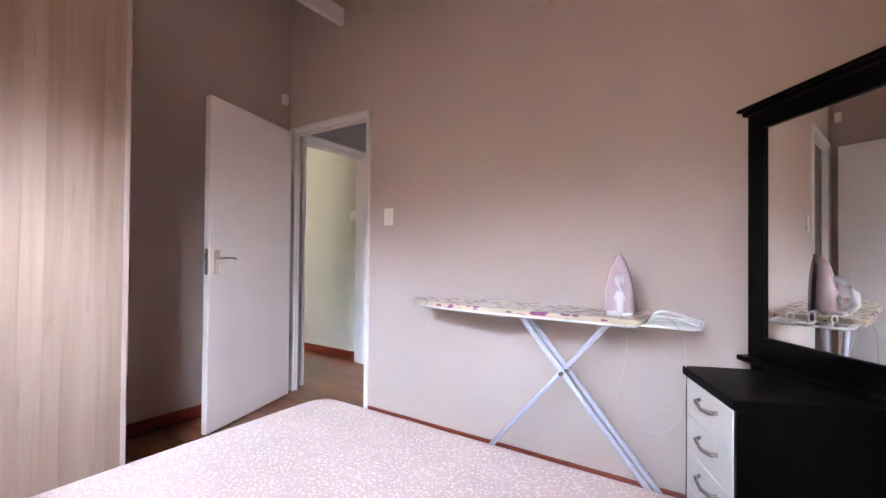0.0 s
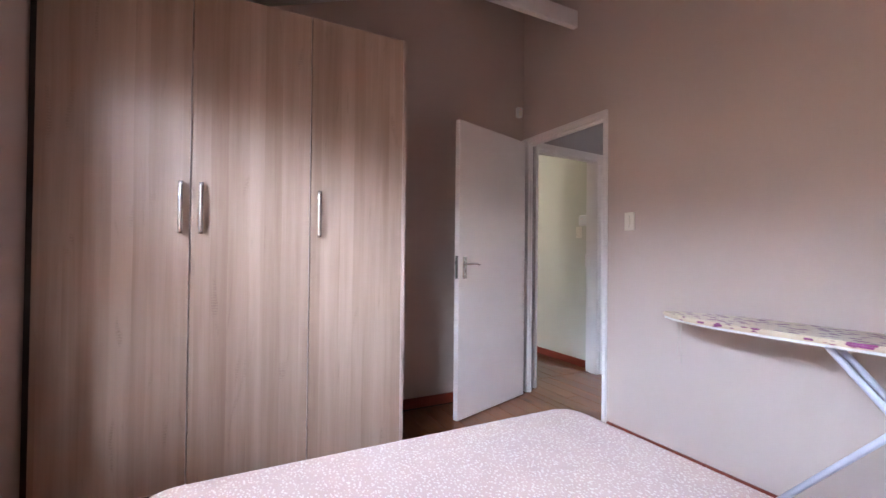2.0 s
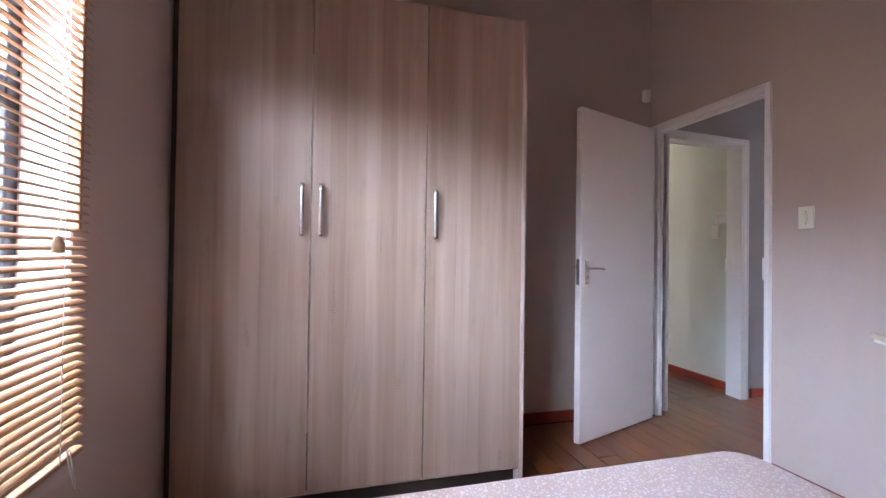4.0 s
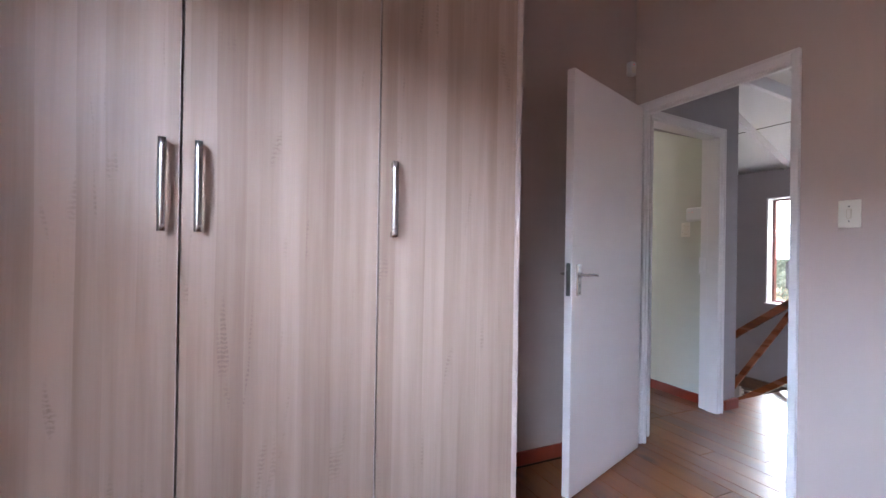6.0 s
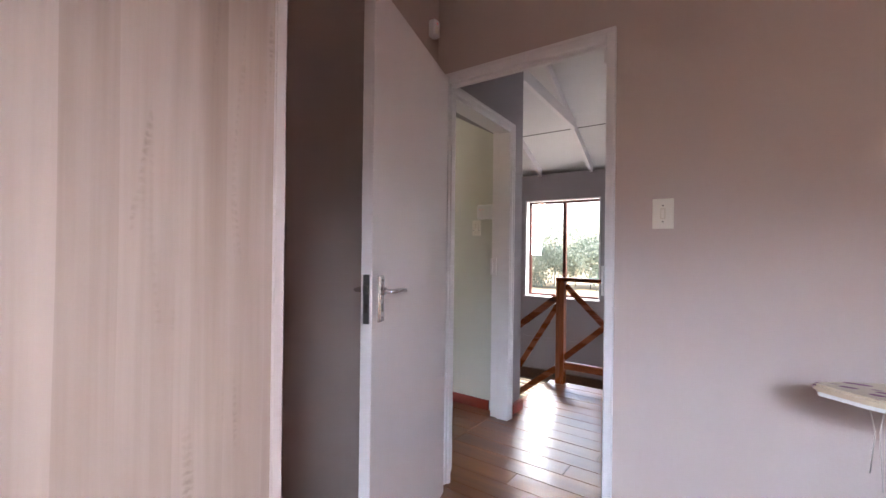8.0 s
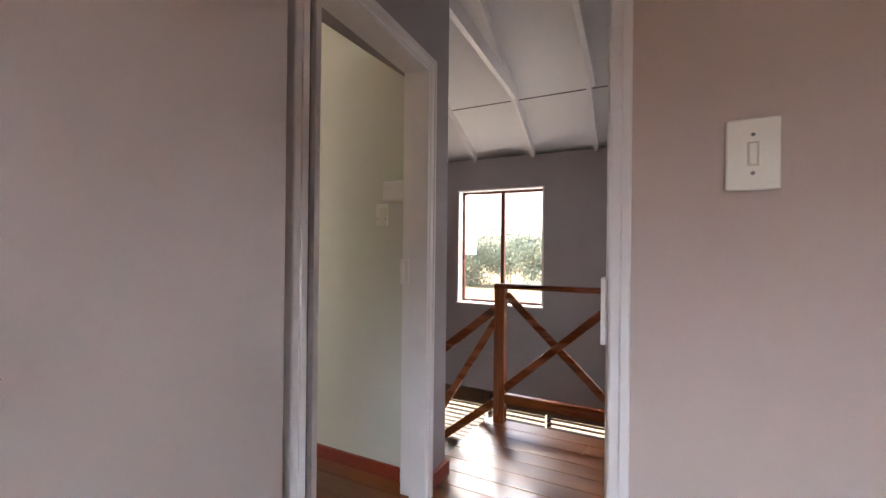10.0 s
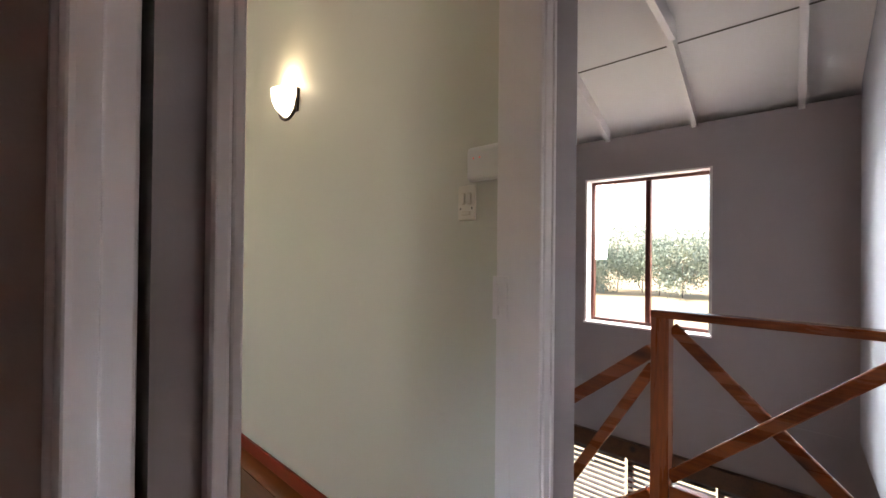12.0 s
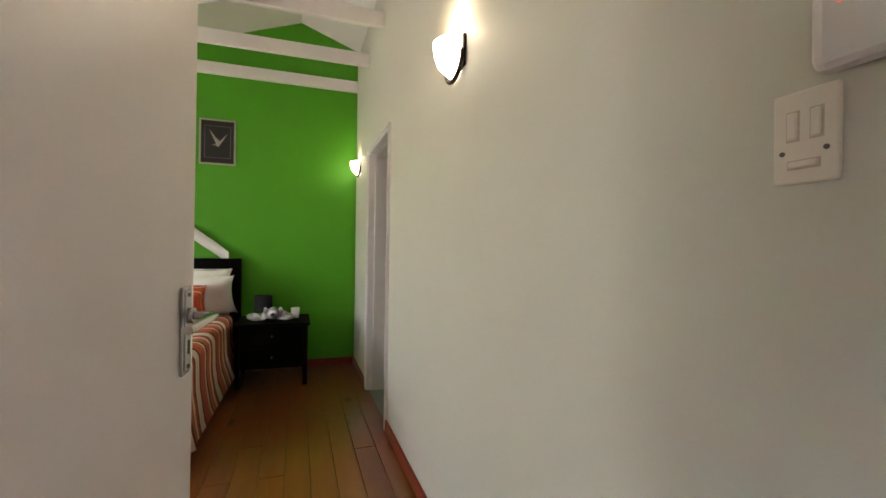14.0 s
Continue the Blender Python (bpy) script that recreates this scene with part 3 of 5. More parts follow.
# ceilings and roof
for nm, ya, yb in (("ceiling_north_slope", RIDGE_Y, 6.9), ("ceiling_south_slope", RIDGE_Y, -0.55)):
    cb = prism(bmesh.new(), [(ya, RIDGE_Z), (yb, ceil_z(yb)), (yb, ceil_z(yb) + 0.03), (ya, RIDGE_Z + 0.03)], XW - 0.3, 1.5, "x")
    structure(nm, cb, M_CEIL, "white painted sloping ceiling boards", "ceiling")
    rb = prism(bmesh.new(), [(ya, RIDGE_Z + 0.05), (yb, ceil_z(yb) + 0.05), (yb, ceil_z(yb) + 0.12), (ya, RIDGE_Z + 0.12)], XW - 0.35, 1.55, "x")
    structure("roof_" + nm.split("_")[1], rb, M_ROOF, "grey sheet roof", "roof")
# joint between ceiling boards
for jy in (5.78, 4.2):
    structure("ceiling_joint", prism(bmesh.new(), [(jy, ceil_z(jy) - 0.002), (jy + 0.012, ceil_z(jy + 0.012) - 0.002), (jy + 0.012, ceil_z(jy + 0.012) + 0.01), (jy, ceil_z(jy) + 0.01)], -5.15, -1.7, "x"), M_DARKSLOT, "dark joint between ceiling boards", "ceiling joint")


def rafter(x, y0, y1):
    bm = prism(bmesh.new(), [(y0, ceil_z(y0) - 0.003), (y1, ceil_z(y1) - 0.003), (y1, ceil_z(y1) - 0.105), (y0, ceil_z(y0) - 0.105)], x - 0.02, x + 0.02, "x")
    for v in bm.verts:
        v.co.x += SK * (v.co.y - 6.6)
    ob = part("rafter", bm, M_WHITE)
    return tagged(ob, "white painted sloping roof rafter", "rafter", "roof rafters")


for rx in (-4.28, -3.58, -2.88, -2.218):
    rafter(rx, 3.95, 6.545)
for tx in (-2.87, -2.19):
    tb = box(tx - 0.02, tx + 0.02, 3.95, 5.62, 2.56, 2.67, bev=0.004)
    for v in tb.verts:
        v.co.x += SK * (v.co.y - 6.0) + 0.055
    tagged(part("tie_beam", tb, M_WHITE), "white painted tie beam under the roof", "beam", "tie beams")
for tx, z0 in ((-7.15, 2.90), (-6.37, 2.86), (-5.69, 2.88), (-4.98, 2.87)):
    tagged(part("tie_beam", box(tx - 0.02, tx + 0.02, 1.05, 3.738, z0, z0 + 0.115, bev=0.004), M_WHITE), "white painted tie beam crossing the green room", "beam", "tie beams")
tagged(part("tie_beam", box(-1.93, -1.885, 1.0, 2.718, 2.765, 2.885, bev=0.004), M_WHITE), "white painted tie beam in the bedroom", "beam", "tie beams")
for rx in (-6.37, -5.69):
    for ya, yb in ((RIDGE_Y, 3.738), (RIDGE_Y, 1.0)):
        rb = prism(bmesh.new(), [(ya, ceil_z(ya) - 0.003), (yb, ceil_z(yb) - 0.003), (yb, ceil_z(yb) - 0.105), (ya, ceil_z(ya) - 0.105)], rx - 0.064, rx - 0.024, "x")
        tagged(part("rafter", rb, M_WHITE), "white painted sloping roof rafter", "rafter", "roof rafters")


# ---- door frames and doors ----
def door_frame(name, width, depth, label, rz, at, strike=None, lface=0.05, rface=0.05, stop=0.016, far_rebate=False):
    """Pressed steel frame standing in an opening; its face lies on local y = 0 and its depth runs to +y."""
    f = thing(name, at, label, "door frame", "white door frames", rz, "structure")
    w, h, head = width, 2.042, 0.05
    rebate = min(0.045, depth * 0.4)
    stop0, stop1 = (-0.008, depth - rebate) if far_rebate else (rebate, depth + 0.008)
    beads = ((-0.018, -0.0115), (depth + 0.0115, depth + 0.018))
    for x0, x1, s0, s1, b0, b1 in ((0.0, lface, lface, lface + stop, 0.0, 0.016), (w - rface, w, w - rface - stop, w - rface, w - 0.016, w)):
        bm = box(x0, x1, -0.012, depth + 0.012, 0, h + head, bev=0.006)
        bx(bm, s0, s1, stop0, stop1, 0, h, bev=min(0.004, stop * 0.3))
        for ya, yb in beads:
            bx(bm, b0, b1, ya, yb, 0, h + head, bev=0.0025)
        part("jamb", bm, M_WHITE, f)
    hd = box(lface, w - rface, -0.012, depth + 0.012, h, h + head, bev=0.006)
    bx(hd, lface + stop, w - rface - stop, stop0, stop1, h - 0.016, h, bev=0.004)
    for ya, yb in beads:
        bx(hd, 0.016, w - 0.016, ya, yb, h + head - 0.016, h + head, bev=0.0025)
    part("frame_head", hd, M_WHITE, f)
    if strike:
        sx, sy = strike
        plate = bmesh.new()
        for y0, y1, z0, z1 in ((-0.022, -0.007, 1.02, 1.14), (0.007, 0.024, 1.02, 1.14), (-0.007, 0.007, 1.02, 1.033), (-0.007, 0.007, 1.118, 1.14)):
            bx(plate, sx - 0.007, sx + 0.001, sy + y0, sy + y1, z0, z1, bev=0.001)
        part("strike_plate", plate, M_WHITE, f, "painted strike plate with a latch slot")
    return f


def door_leaf(name, hinge, rz, label, L=0.812, low=0.965, hinge_side=1):
    """Flush leaf with its hinge edge at local x = 0; the handle plates begin at height low."""
    d = thing(name, (hinge[0], hinge[1], 0), label, "door", "white flush doors", rz)
    part("leaf", box(0.002, L, -0.02, 0.02, 0.008, 2.040, bev=0.003), M_LEAF, d)
    lock = part("lock_plate", box(L - 0.0015, L + 0.0015, -0.011, 0.011, low, low + 0.155, bev=0.001), M_STEELD, d, "dull steel lock faceplate")
    part("latch", box(L, L + 0.012, -0.007, 0.007, low + 0.095, low + 0.122, bev=0.002), M_STEELD, lock)
    part("deadbolt_slot", box(L + 0.001, L + 0.0025, -0.006, 0.006, low + 0.035, low + 0.062, bev=0.0004), M_DARKSLOT, lock)
    x = L - 0.057
    for s in (1, -1):
        y = 0.02 * s

        def slab(x0, x1, d0, d1, z0, z1, bev):
            return box(x0, x1, min(y + s * d0, y + s * d1), max(y + s * d0, y + s * d1), z0, z1, bev=bev)

        plate = part("handle_plate", bx(slab(x - 0.021, x + 0.021, 0, 0.007, low, low + 0.15, 0.003), x - 0.015, x + 0.015, min(y, y + s * 0.0095), max(y, y + s * 0.0095), low + 0.006, low + 0.144, bev=0.002), M_CHROME, d, "worn chrome handle plate")
        lz = low + 0.1
        pts = [(x, y, lz), (x, y + s * 0.043, lz), (x - 0.006, y + s * 0.05, lz), (x - 0.055, y + s * 0.051, lz + 0.001), (x - 0.1, y + s * 0.046, lz - 0.004), (x - 0.114, y + s * 0.04, lz - 0.006)]
        part("lever", tube(bmesh.new(), rounded(pts, 1), 0.0092, 10, 0.75), M_CHROME, plate, "chrome lever handle")
        rose = bmesh.new()
        tube(rose, [(x, y + s * 0.009, lz), (x, y + s * 0.018, lz)], 0.0135, 14)
        part("lever_collar", rose, M_CHROME, plate)
        part("keyhole", slab(x - 0.0035, x + 0.0035, 0.0092, 0.0105, low + 0.035, low + 0.058, 0.0004), M_DARKSLOT, plate)
        for sz in (0.014, 0.136):
            part("screw", tube(bmesh.new(), [(x, y + s * 0.009, low + sz), (x, y + s * 0.0112, low + sz)], 0.0035, 8), M_STEELD, plate)
    for hz in (0.2, 1.02, 1.84):
        part("hinge", tube(bmesh.new(), [(-0.002, 0.021 * hinge_side, hz - 0.05), (-0.002, 0.021 * hinge_side, hz + 0.05)], 0.007, 8), M_LEAF, d)
    return d


door_frame("door_frame_bedroom", 0.888, 0.026, "white painted steel frame of the bedroom door", 0, (-2.498, 2.720, 0), strike=(0.846, 0.016), lface=0.078, rface=0.036, stop=0.006)
door_leaf("bedroom_door", (-2.401, 2.643), math.degrees(math.atan2(1.886 - 2.643, -2.141 + 2.401)), "white flush door standing open beside the wardrobe", 0.802, 0.962, -1)
door_frame("door_frame_green_room", 0.870, 0.125, "white painted steel frame of the green bedroom's doorway", 94.4, (-2.492, 2.835, 0), strike=(0.820, 0.119), lface=0.022, far_rebate=True)
door_leaf("green_room_door", (-2.702, 2.897), math.degrees(math.atan2(2.950 - 2.897, -3.422 + 2.702)), "white flush door open into the green bedroom", 0.722, 1.003)
door_frame("door_frame_bathroom", 0.914, 0.19, "white painted steel frame of the bathroom door", 0, (-6.297, 3.738, 0))
door_leaf("bathroom_door", (-6.245, 3.915), 84, "white flush door standing open into the bathroom")
jb = bmesh.new()
bx(jb, -1.690, -1.561, 3.745, 3.795, 0, 2.07, bev=0.006)
bx(jb, -1.650, -1.561, 3.73, 3.745, 0, 2.05, bev=0.004)
bunkf = thing("door_frame_bunk_room", (0, 0, 0), "white painted steel frame of the bunk room doorway", "door frame", "white door frames", 0, "structure")
part("jamb", jb, M_WHITE, bunkf)
part("jamb", box(-1.627, -1.475, 2.812, 2.862, 0, 2.07, bev=0.006), M_WHITE, bunkf)
part("frame_head", box(-1.70, -1.53, 2.862, 3.745, 2.02, 2.069, bev=0.006), M_WHITE, bunkf)
part("strike_plate", box(-1.620, -1.585, 3.726, 3.7305, 0.99, 1.16, bev=0.002), M_PLAST, bunkf, "painted strike plate let into the jamb")


# ---- skirting ----
def skirting(label, x0, x1, y0, y1, top=0.075):
    bm = box(x0, x1, y0, y1, 0.0, top, bev=0.005)
    return tagged(part("baseboard", bm, M_SKIRT), label, "skirting board", "red skirting boards", "structure")


SKL = "red-brown painted wooden skirting board along the wall"
skirting(SKL, -1.60, 1.245, 2.702, 2.719, 0.055)
skirting(SKL, -2.499, -2.482, 1.37, 2.70)
skirting(SKL, -5.375, -2.752, 3.723, 3.739)
skirting(SKL, -7.16, -6.305, 3.723, 3.739)
skirting(SKL, -7.179, -7.162, -0.18, 3.738)
skirting(SKL, -2.60, -2.565, 3.765, 3.93)
skirting(SKL, -1.50, 1.24, 6.53, 6.548)

# ---- windows ----
def window(name, x0, x1, z0, z1, y, material, bars, label):
    """Framed window in a wall along x; bars are (x, width) uprights and ('z', height)."""
    w = thing(name, ((x0 + x1) / 2, y, z0), label, "window", "", 0, "structure")
    ox, oz = (x0 + x1) / 2, z0
    fr = bmesh.new()
    t = 0.045
    bx(fr, x0 - ox, x0 - ox + t, -0.025, 0.025, 0, z1 - oz, bev=0.004)
    bx(fr, x1 - ox - t, x1 - ox, -0.025, 0.025, 0, z1 - oz, bev=0.004)
    bx(fr, x0 - ox + t, x1 - ox - t, -0.025, 0.025, 0, t, bev=0.004)
    bx(fr, x0 - ox + t, x1 - ox - t, -0.025, 0.025, z1 - oz - t, z1 - oz, bev=0.004)
    part("window_frame", fr, material, w)
    for kind, at in bars:
        if kind == "x":
            part("mullion", box(at - 0.022 - ox, at + 0.022 - ox, -0.022, 0.022, t, z1 - oz - t, bev=0.003), material, w)
        else:
            part("transom", box(x0 - ox + t, x1 - ox - t, -0.0215, 0.0215, at - oz - 0.022, at - oz + 0.022, bev=0.003), material, w)
    g = part("pane", box(x0 - ox + t, x1 - ox - t, -0.003, 0.003, t, z1 - oz - t), M_GLASS, w)
    g.visible_shadow = False
    return w


win = window("window_1", -1.15, 0.65, 0.66, 2.10, -0.34, M_FRAMED, (("x", -0.62), ("x", 0.1), ("z", 1.52)), "dark bronze framed bedroom window behind a blind")
part("window_sill", box(-0.90, 0.90, 0.03, 0.14, -0.02, 0.012, bev=0.004), M_WHITE, win)
rv = bmesh.new()
bx(rv, -1.1495, -1.1455, -0.31, -0.203, 0.662, 2.095)
structure("window_reveal", rv, M_WHITE, "white plastered window reveal", "window reveal")
win2 = window("window_2", -3.797, -2.748, 0.552, 1.905, 6.68, M_FRAMER, (("x", -3.262),), "red-brown timber window with two panes above the stairs")
part("window_sill", box(-0.523, 0.523, -0.165, -0.026, -0.001, 0.018, bev=0.004), M_WHITE, win2, "white painted sill")
part("window_reveal", bx(bx(bx(bmesh.new(), -0.5235, -0.505, -0.128, -0.026, 0.018, 1.335), 0.505, 0.5235, -0.128, -0.026, 0.018, 1.335), -0.5235, 0.5235, -0.128, -0.026, 1.335, 1.352), M_WHITE, win2, "white painted reveal")
window("window_3", -4.1, -2.0, -1.95, -0.58, 6.68, M_FRAMER, (("x", -3.4), ("x", -2.7)), "wide timber window of the lower storey behind dark blinds")
window("window_4", -1.35, 0.35, 0.5, 1.86, 6.69, M_FRAMER, (("x", -0.95), ("x", -0.3)), "timber window with blinds behind the bunk bed")
window("window_5", -6.0, -4.1, 0.75, 2.05, -0.34, M_FRAMED, (("x", -5.05),), "dark framed window of the green bedroom")
structure("pelmet_board", box(-4.2, -1.90, 6.50, 6.548, -0.58, -0.44, bev=0.004), M_TREAD, "dark timber board above the lower window", "pelmet")


def slat_mesh(length, width, thick, tilt, crown=0.003):
    bm = bmesh.new()
    n = 4
    c, s = math.cos(tilt), math.sin(tilt)
    rows = []
    for k in range(n + 1):
        u = (k / n - 0.5) * width
        h = crown * (1 - (2 * k / n - 1) ** 2)
        for dz in (0, thick):
            rows.append([bm.verts.new((x, u * c - (h + dz) * s, u * s + (h + dz) * c)) for x in (-length / 2, length / 2)])
    for k in range(n):
        for o in (0, 1):
            a, b = rows[2 * k + o], rows[2 * k + 2 + o]
            bm.faces.new((a[0], b[0], b[1], a[1]) if o else (a[0], a[1], b[1], b[0]))
    bm.faces.new((rows[0][0], rows[1][0], rows[1][1], rows[0][1]))
    bm.faces.new((rows[-2][0], rows[-2][1], rows[-1][1], rows[-1][0]))
    bmesh.ops.recalc_face_normals(bm, faces=bm.faces[:])
    return bm


def blind(name, x0, x1, z0, z1, y, pitch, width, tilt, material, label, ladders, head=None):
    b = thing(name, ((x0 + x1) / 2, y, z1), label, "blind", "window blinds")
    L = x1 - x0
    part("head_rail", box(-L / 2, L / 2, -0.025, 0.025, -0.045, 0, bev=0.004), head or material, b)
    first = None
    z = -0.07
    while z > -(z1 - z0) + 0.03:
        if first is None:
            first = part("slat", slat_mesh(L - 0.006, width, 0.0025, tilt), material, b)
            first.location = (0, 0, z)
        else:
            s = new("slat", first.data)
            s.parent, s.location = b, (0, 0, z)
        z -= pitch
    part("bottom_rail", box(-L / 2, L / 2, -width * 0.45, width * 0.45, -(z1 - z0), -(z1 - z0) + 0.016, bev=0.004), material, b)
    for lx in ladders if material is not M_BLINDD else ():
        t = bmesh.new()
        for dy in (-width * 0.5, width * 0.5):
            tube(t, [(lx, dy, -0.03), (lx, dy, -(z1 - z0) + 0.01)], 0.0012, 5)
        part("ladder_cord", t, M_CORD, b)
    return b


bl = blind("wooden_blind", -1.14, 0.665, 0.63, 2.13, -0.172, 0.022, 0.026, radians(-20), M_BLIND, "wooden slatted blind lowered over the bedroom window", (-0.80, -0.3, 0.3, 0.8))
pc = tube(bmesh.new(), [(-0.74, 0.03, -0.03), (-0.742, 0.031, -0.5), (-0.738, 0.031, -0.97)], 0.0012, 6)
cord = part("pull_cord", pc, M_CORD, bl)
part("tassel", lathe(bmesh.new(), [(0.001, -1.005), (0.011, -1.004), (0.0125, -0.985), (0.007, -0.972), (0.001, -0.965)], 12, (-0.738, 0.031)), M_BLIND, cord, "turned wooden cord bead")
part("cord_loop", tube(bmesh.new(), [(-0.80 - 0.03 * math.sin(a * 0.35), 0.03, -1.45 - 0.11 * math.sin(a * 0.31)) for a in range(0, 11)], 0.0012, 6), M_CORD, bl)
part("trim", box(-0.888, -0.874, -0.026, 0.004, -0.95, 0.0, bev=0.003), M_BLIND, bl, "orange-brown timber edge strip")
for i, (a, b) in enumerate(((-4.09, -3.42), (-3.40, -2.72), (-2.70, -2.01))):
    blind("dark_blind", a, b, -1.93, -0.585, 6.60, 0.05, 0.046, radians(8), M_BLINDD, "dark slatted blind over the lower stairwell window", (-0.2, 0.2))
blind("bunk_room_blind", -1.33, -0.97, 0.52, 1.84, 6.60, 0.03, 0.028, radians(10), M_BLINDW, "pale slatted blind behind the bunk bed", (-0.1, 0.1), M_BLIND)
blind("bunk_room_blind", -0.93, 0.33, 0.52, 1.84, 6.60, 0.03, 0.028, radians(10), M_BLINDW, "pale slatted blind behind the bunk bed", (-0.4, 0.4), M_BLIND)


# ---- wardrobe ----
wd = thing("wardrobe", (-1.79, 0.6, 0), "tall pale ash laminate wardrobe with three closed doors", "wardrobe")
body = bmesh.new()
bx(body, -0.66, -0.021, 0.74, 0.758, 0.0, 2.295, bev=0.001, seg=1)
bx(body, -0.66, -0.021, -0.772, -0.754, 0.0, 2.295, bev=0.001, seg=1)
bx(body, -0.66, -0.021, -0.754, 0.74, 2.277, 2.295)
bx(body, -0.66, -0.021, -0.754, 0.74, 0.085, 0.103)
bx(body, -0.66, -0.64, -0.754, 0.74, 0.103, 2.277)
part("carcass", body, M_WARDE, wd)
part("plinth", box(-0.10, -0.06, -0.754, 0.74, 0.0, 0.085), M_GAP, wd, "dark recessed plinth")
# Near-black strip added as the shade in the gap between wardrobe and wall.
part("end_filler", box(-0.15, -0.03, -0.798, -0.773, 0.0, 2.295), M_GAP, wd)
for ya, yb, hy in ((-0.770, -0.2535, -0.286), (-0.2475, 0.2545, -0.209), (0.2605, 0.742, 0.299)):
    dr = part("wardrobe_door", box(-0.018, 0, ya, yb, 0.10, 2.293, bev=0.0012, seg=1), M_WARD, wd)
    part("door_edge", box(-0.0195, 0.0012, yb - 0.0015, yb + 0.0006, 0.1005, 2.2925), M_WARDE, dr)
    hb = bmesh.new()
    z0, z1 = 1.205, 1.430
    pts = [(0.004, 0, z0 + 0.008), (0.026, 0, z0 + 0.008)]
    bx(hb, 0.0, 0.026, hy - 0.006, hy + 0.006, z0, z0 + 0.016, bev=0.002)
    bx(hb, 0.0, 0.026, hy - 0.006, hy + 0.006, z1 - 0.016, z1, bev=0.002)
    n = 12
    vs = []
    for k in range(n + 1):
        u = k / n
        z = z0 + (z1 - z0) * u
        d = 0.026 + 0.004 * math.sin(math.pi * u)
        vs.append([hb.verts.new((d + a, hy + b, z)) for a, b in ((0, -0.009), (0.005, -0.0085), (0.005, 0.0085), (0, 0.009))])
    for a, b in zip(vs, vs[1:]):
        for k in range(4):
            f = hb.faces.new((a[k], a[(k + 1) % 4], b[(k + 1) % 4], b[k]))
            f.smooth = True
    hb.faces.new(vs[0][::-1])
    hb.faces.new(vs[-1])
    bmesh.ops.recalc_face_normals(hb, faces=hb.faces[:])
    part("handle", hb, M_CHROME, dr, "bowed brushed steel handle")
part("side_panel", box(-0.66, 0.001, 0.744, 0.762, 0.0, 2.297, bev=0.001, seg=1), M_WARDE, wd)

# ---- bed ----
bed = thing("bed", (0, 1.0, 0), "bed covered by a pink printed quilted cover", "bed")
def soft_block(x0, x1, y0, y1, z0, z1, r, rc, n=6):
    """A padded block: rounded plan corners rc, rounded top edge r."""
    bm = bmesh.new()
    def ring(inset, z):
        vs = []
        rr = max(rc - inset, 0.01)
        for cx, cy, a0 in ((x1 - rc, y1 - rc, 0), (x0 + rc, y1 - rc, 90), (x0 + rc, y0 + rc, 180), (x1 - rc, y0 + rc, 270)):
            for k in range(n + 1):
                a = radians(a0 + 90 * k / n)
                vs.append(bm.verts.new((cx + rr * math.cos(a), cy + rr * math.sin(a), z)))
        return vs
    rings = [ring(0, z0), ring(-0.005, (z0 + z1) / 2)] + [ring(r * (1 - math.cos(radians(a))), z1 - r + r * math.sin(radians(a))) for a in (0, 22, 45, 68, 90)]
    for a, b in zip(rings, rings[1:]):
        m = len(a)
        for k in range(m):
            f = bm.faces.new((a[k], a[(k + 1) % m], b[(k + 1) % m], b[k]))
            f.smooth = True
    bm.faces.new(rings[0][::-1])
    bm.faces.new(rings[-1])
    return bm


part("base", box(-1.02, 0.68, -0.68, 0.83, 0.04, 0.22, bev=0.01), M_GAP, bed)
for lx in (-0.95, 0.6):
    for ly in (-0.6, 0.75):
        part("leg", tube(bmesh.new(), [(lx, ly, 0), (lx, ly, 0.05)], 0.025, 10), M_GAP, bed)
part("mattress_and_cover", soft_block(-1.125, 0.72, -0.75, 0.92, 0.08, 0.441, 0.045, 0.13), M_COVER, bed, "pink cover printed with small pale blotches")

# ---- ironing board ----
BZ = 0.012
ib = thing("ironing_board", (0, 2.47, 0), "ironing board with a cream floral cover on crossed pale blue legs", "ironing board")
top = bmesh.new()
outl = []
for k in range(15):
    u = k / 14
    x = -1.03 + 1.195 * u
    w = 0.165 * (1 - (1 - min(1, u / 0.42)) ** 2.4) ** 0.75 if u < 0.42 else 0.165
    outl.append((x, max(w, 0.012)))
poly = [(x, w) for x, w in outl] + [(0.176, 0.152), (0.183, 0.12), (0.183, -0.12), (0.176, -0.152)] + [(x, -w) for x, w in reversed(outl)]
prism(top, poly, 0.820 + BZ, 0.840 + BZ, "z")
bmesh.ops.bevel(top, geom=[e for e in top.edges if abs(e.verts[0].co.z - e.verts[1].co.z) < 0.001], offset=0.006, segments=2, affect="EDGES")
part("board_top", top, M_BOARD, ib)
und = bmesh.new()
prism(und, [(x * 0.985 - 0.005, w * 0.9) for x, w in outl] + [(x * 0.985 - 0.005, -w * 0.9) for x, w in reversed(outl)], 0.809 + BZ, 0.8195 + BZ, "z")
part("underside_pan", und, M_PLASTW, ib, "white pressed steel underside")
tr = bmesh.new()
for dy in (-0.12, -0.06, 0.0, 0.06, 0.12):
    tube(tr, [(0.165, dy, 0.832), (0.36, dy * 0.9, 0.832)], 0.004, 6)
tube(tr, [(0.165, -0.13, 0.832), (0.34, -0.125, 0.832), (0.37, -0.10, 0.832), (0.37, 0.10, 0.832), (0.34, 0.125, 0.832), (0.165, 0.13, 0.832)], 0.006, 8)
part("iron_rest", tr, M_PLASTW, ib, "white wire iron rest")
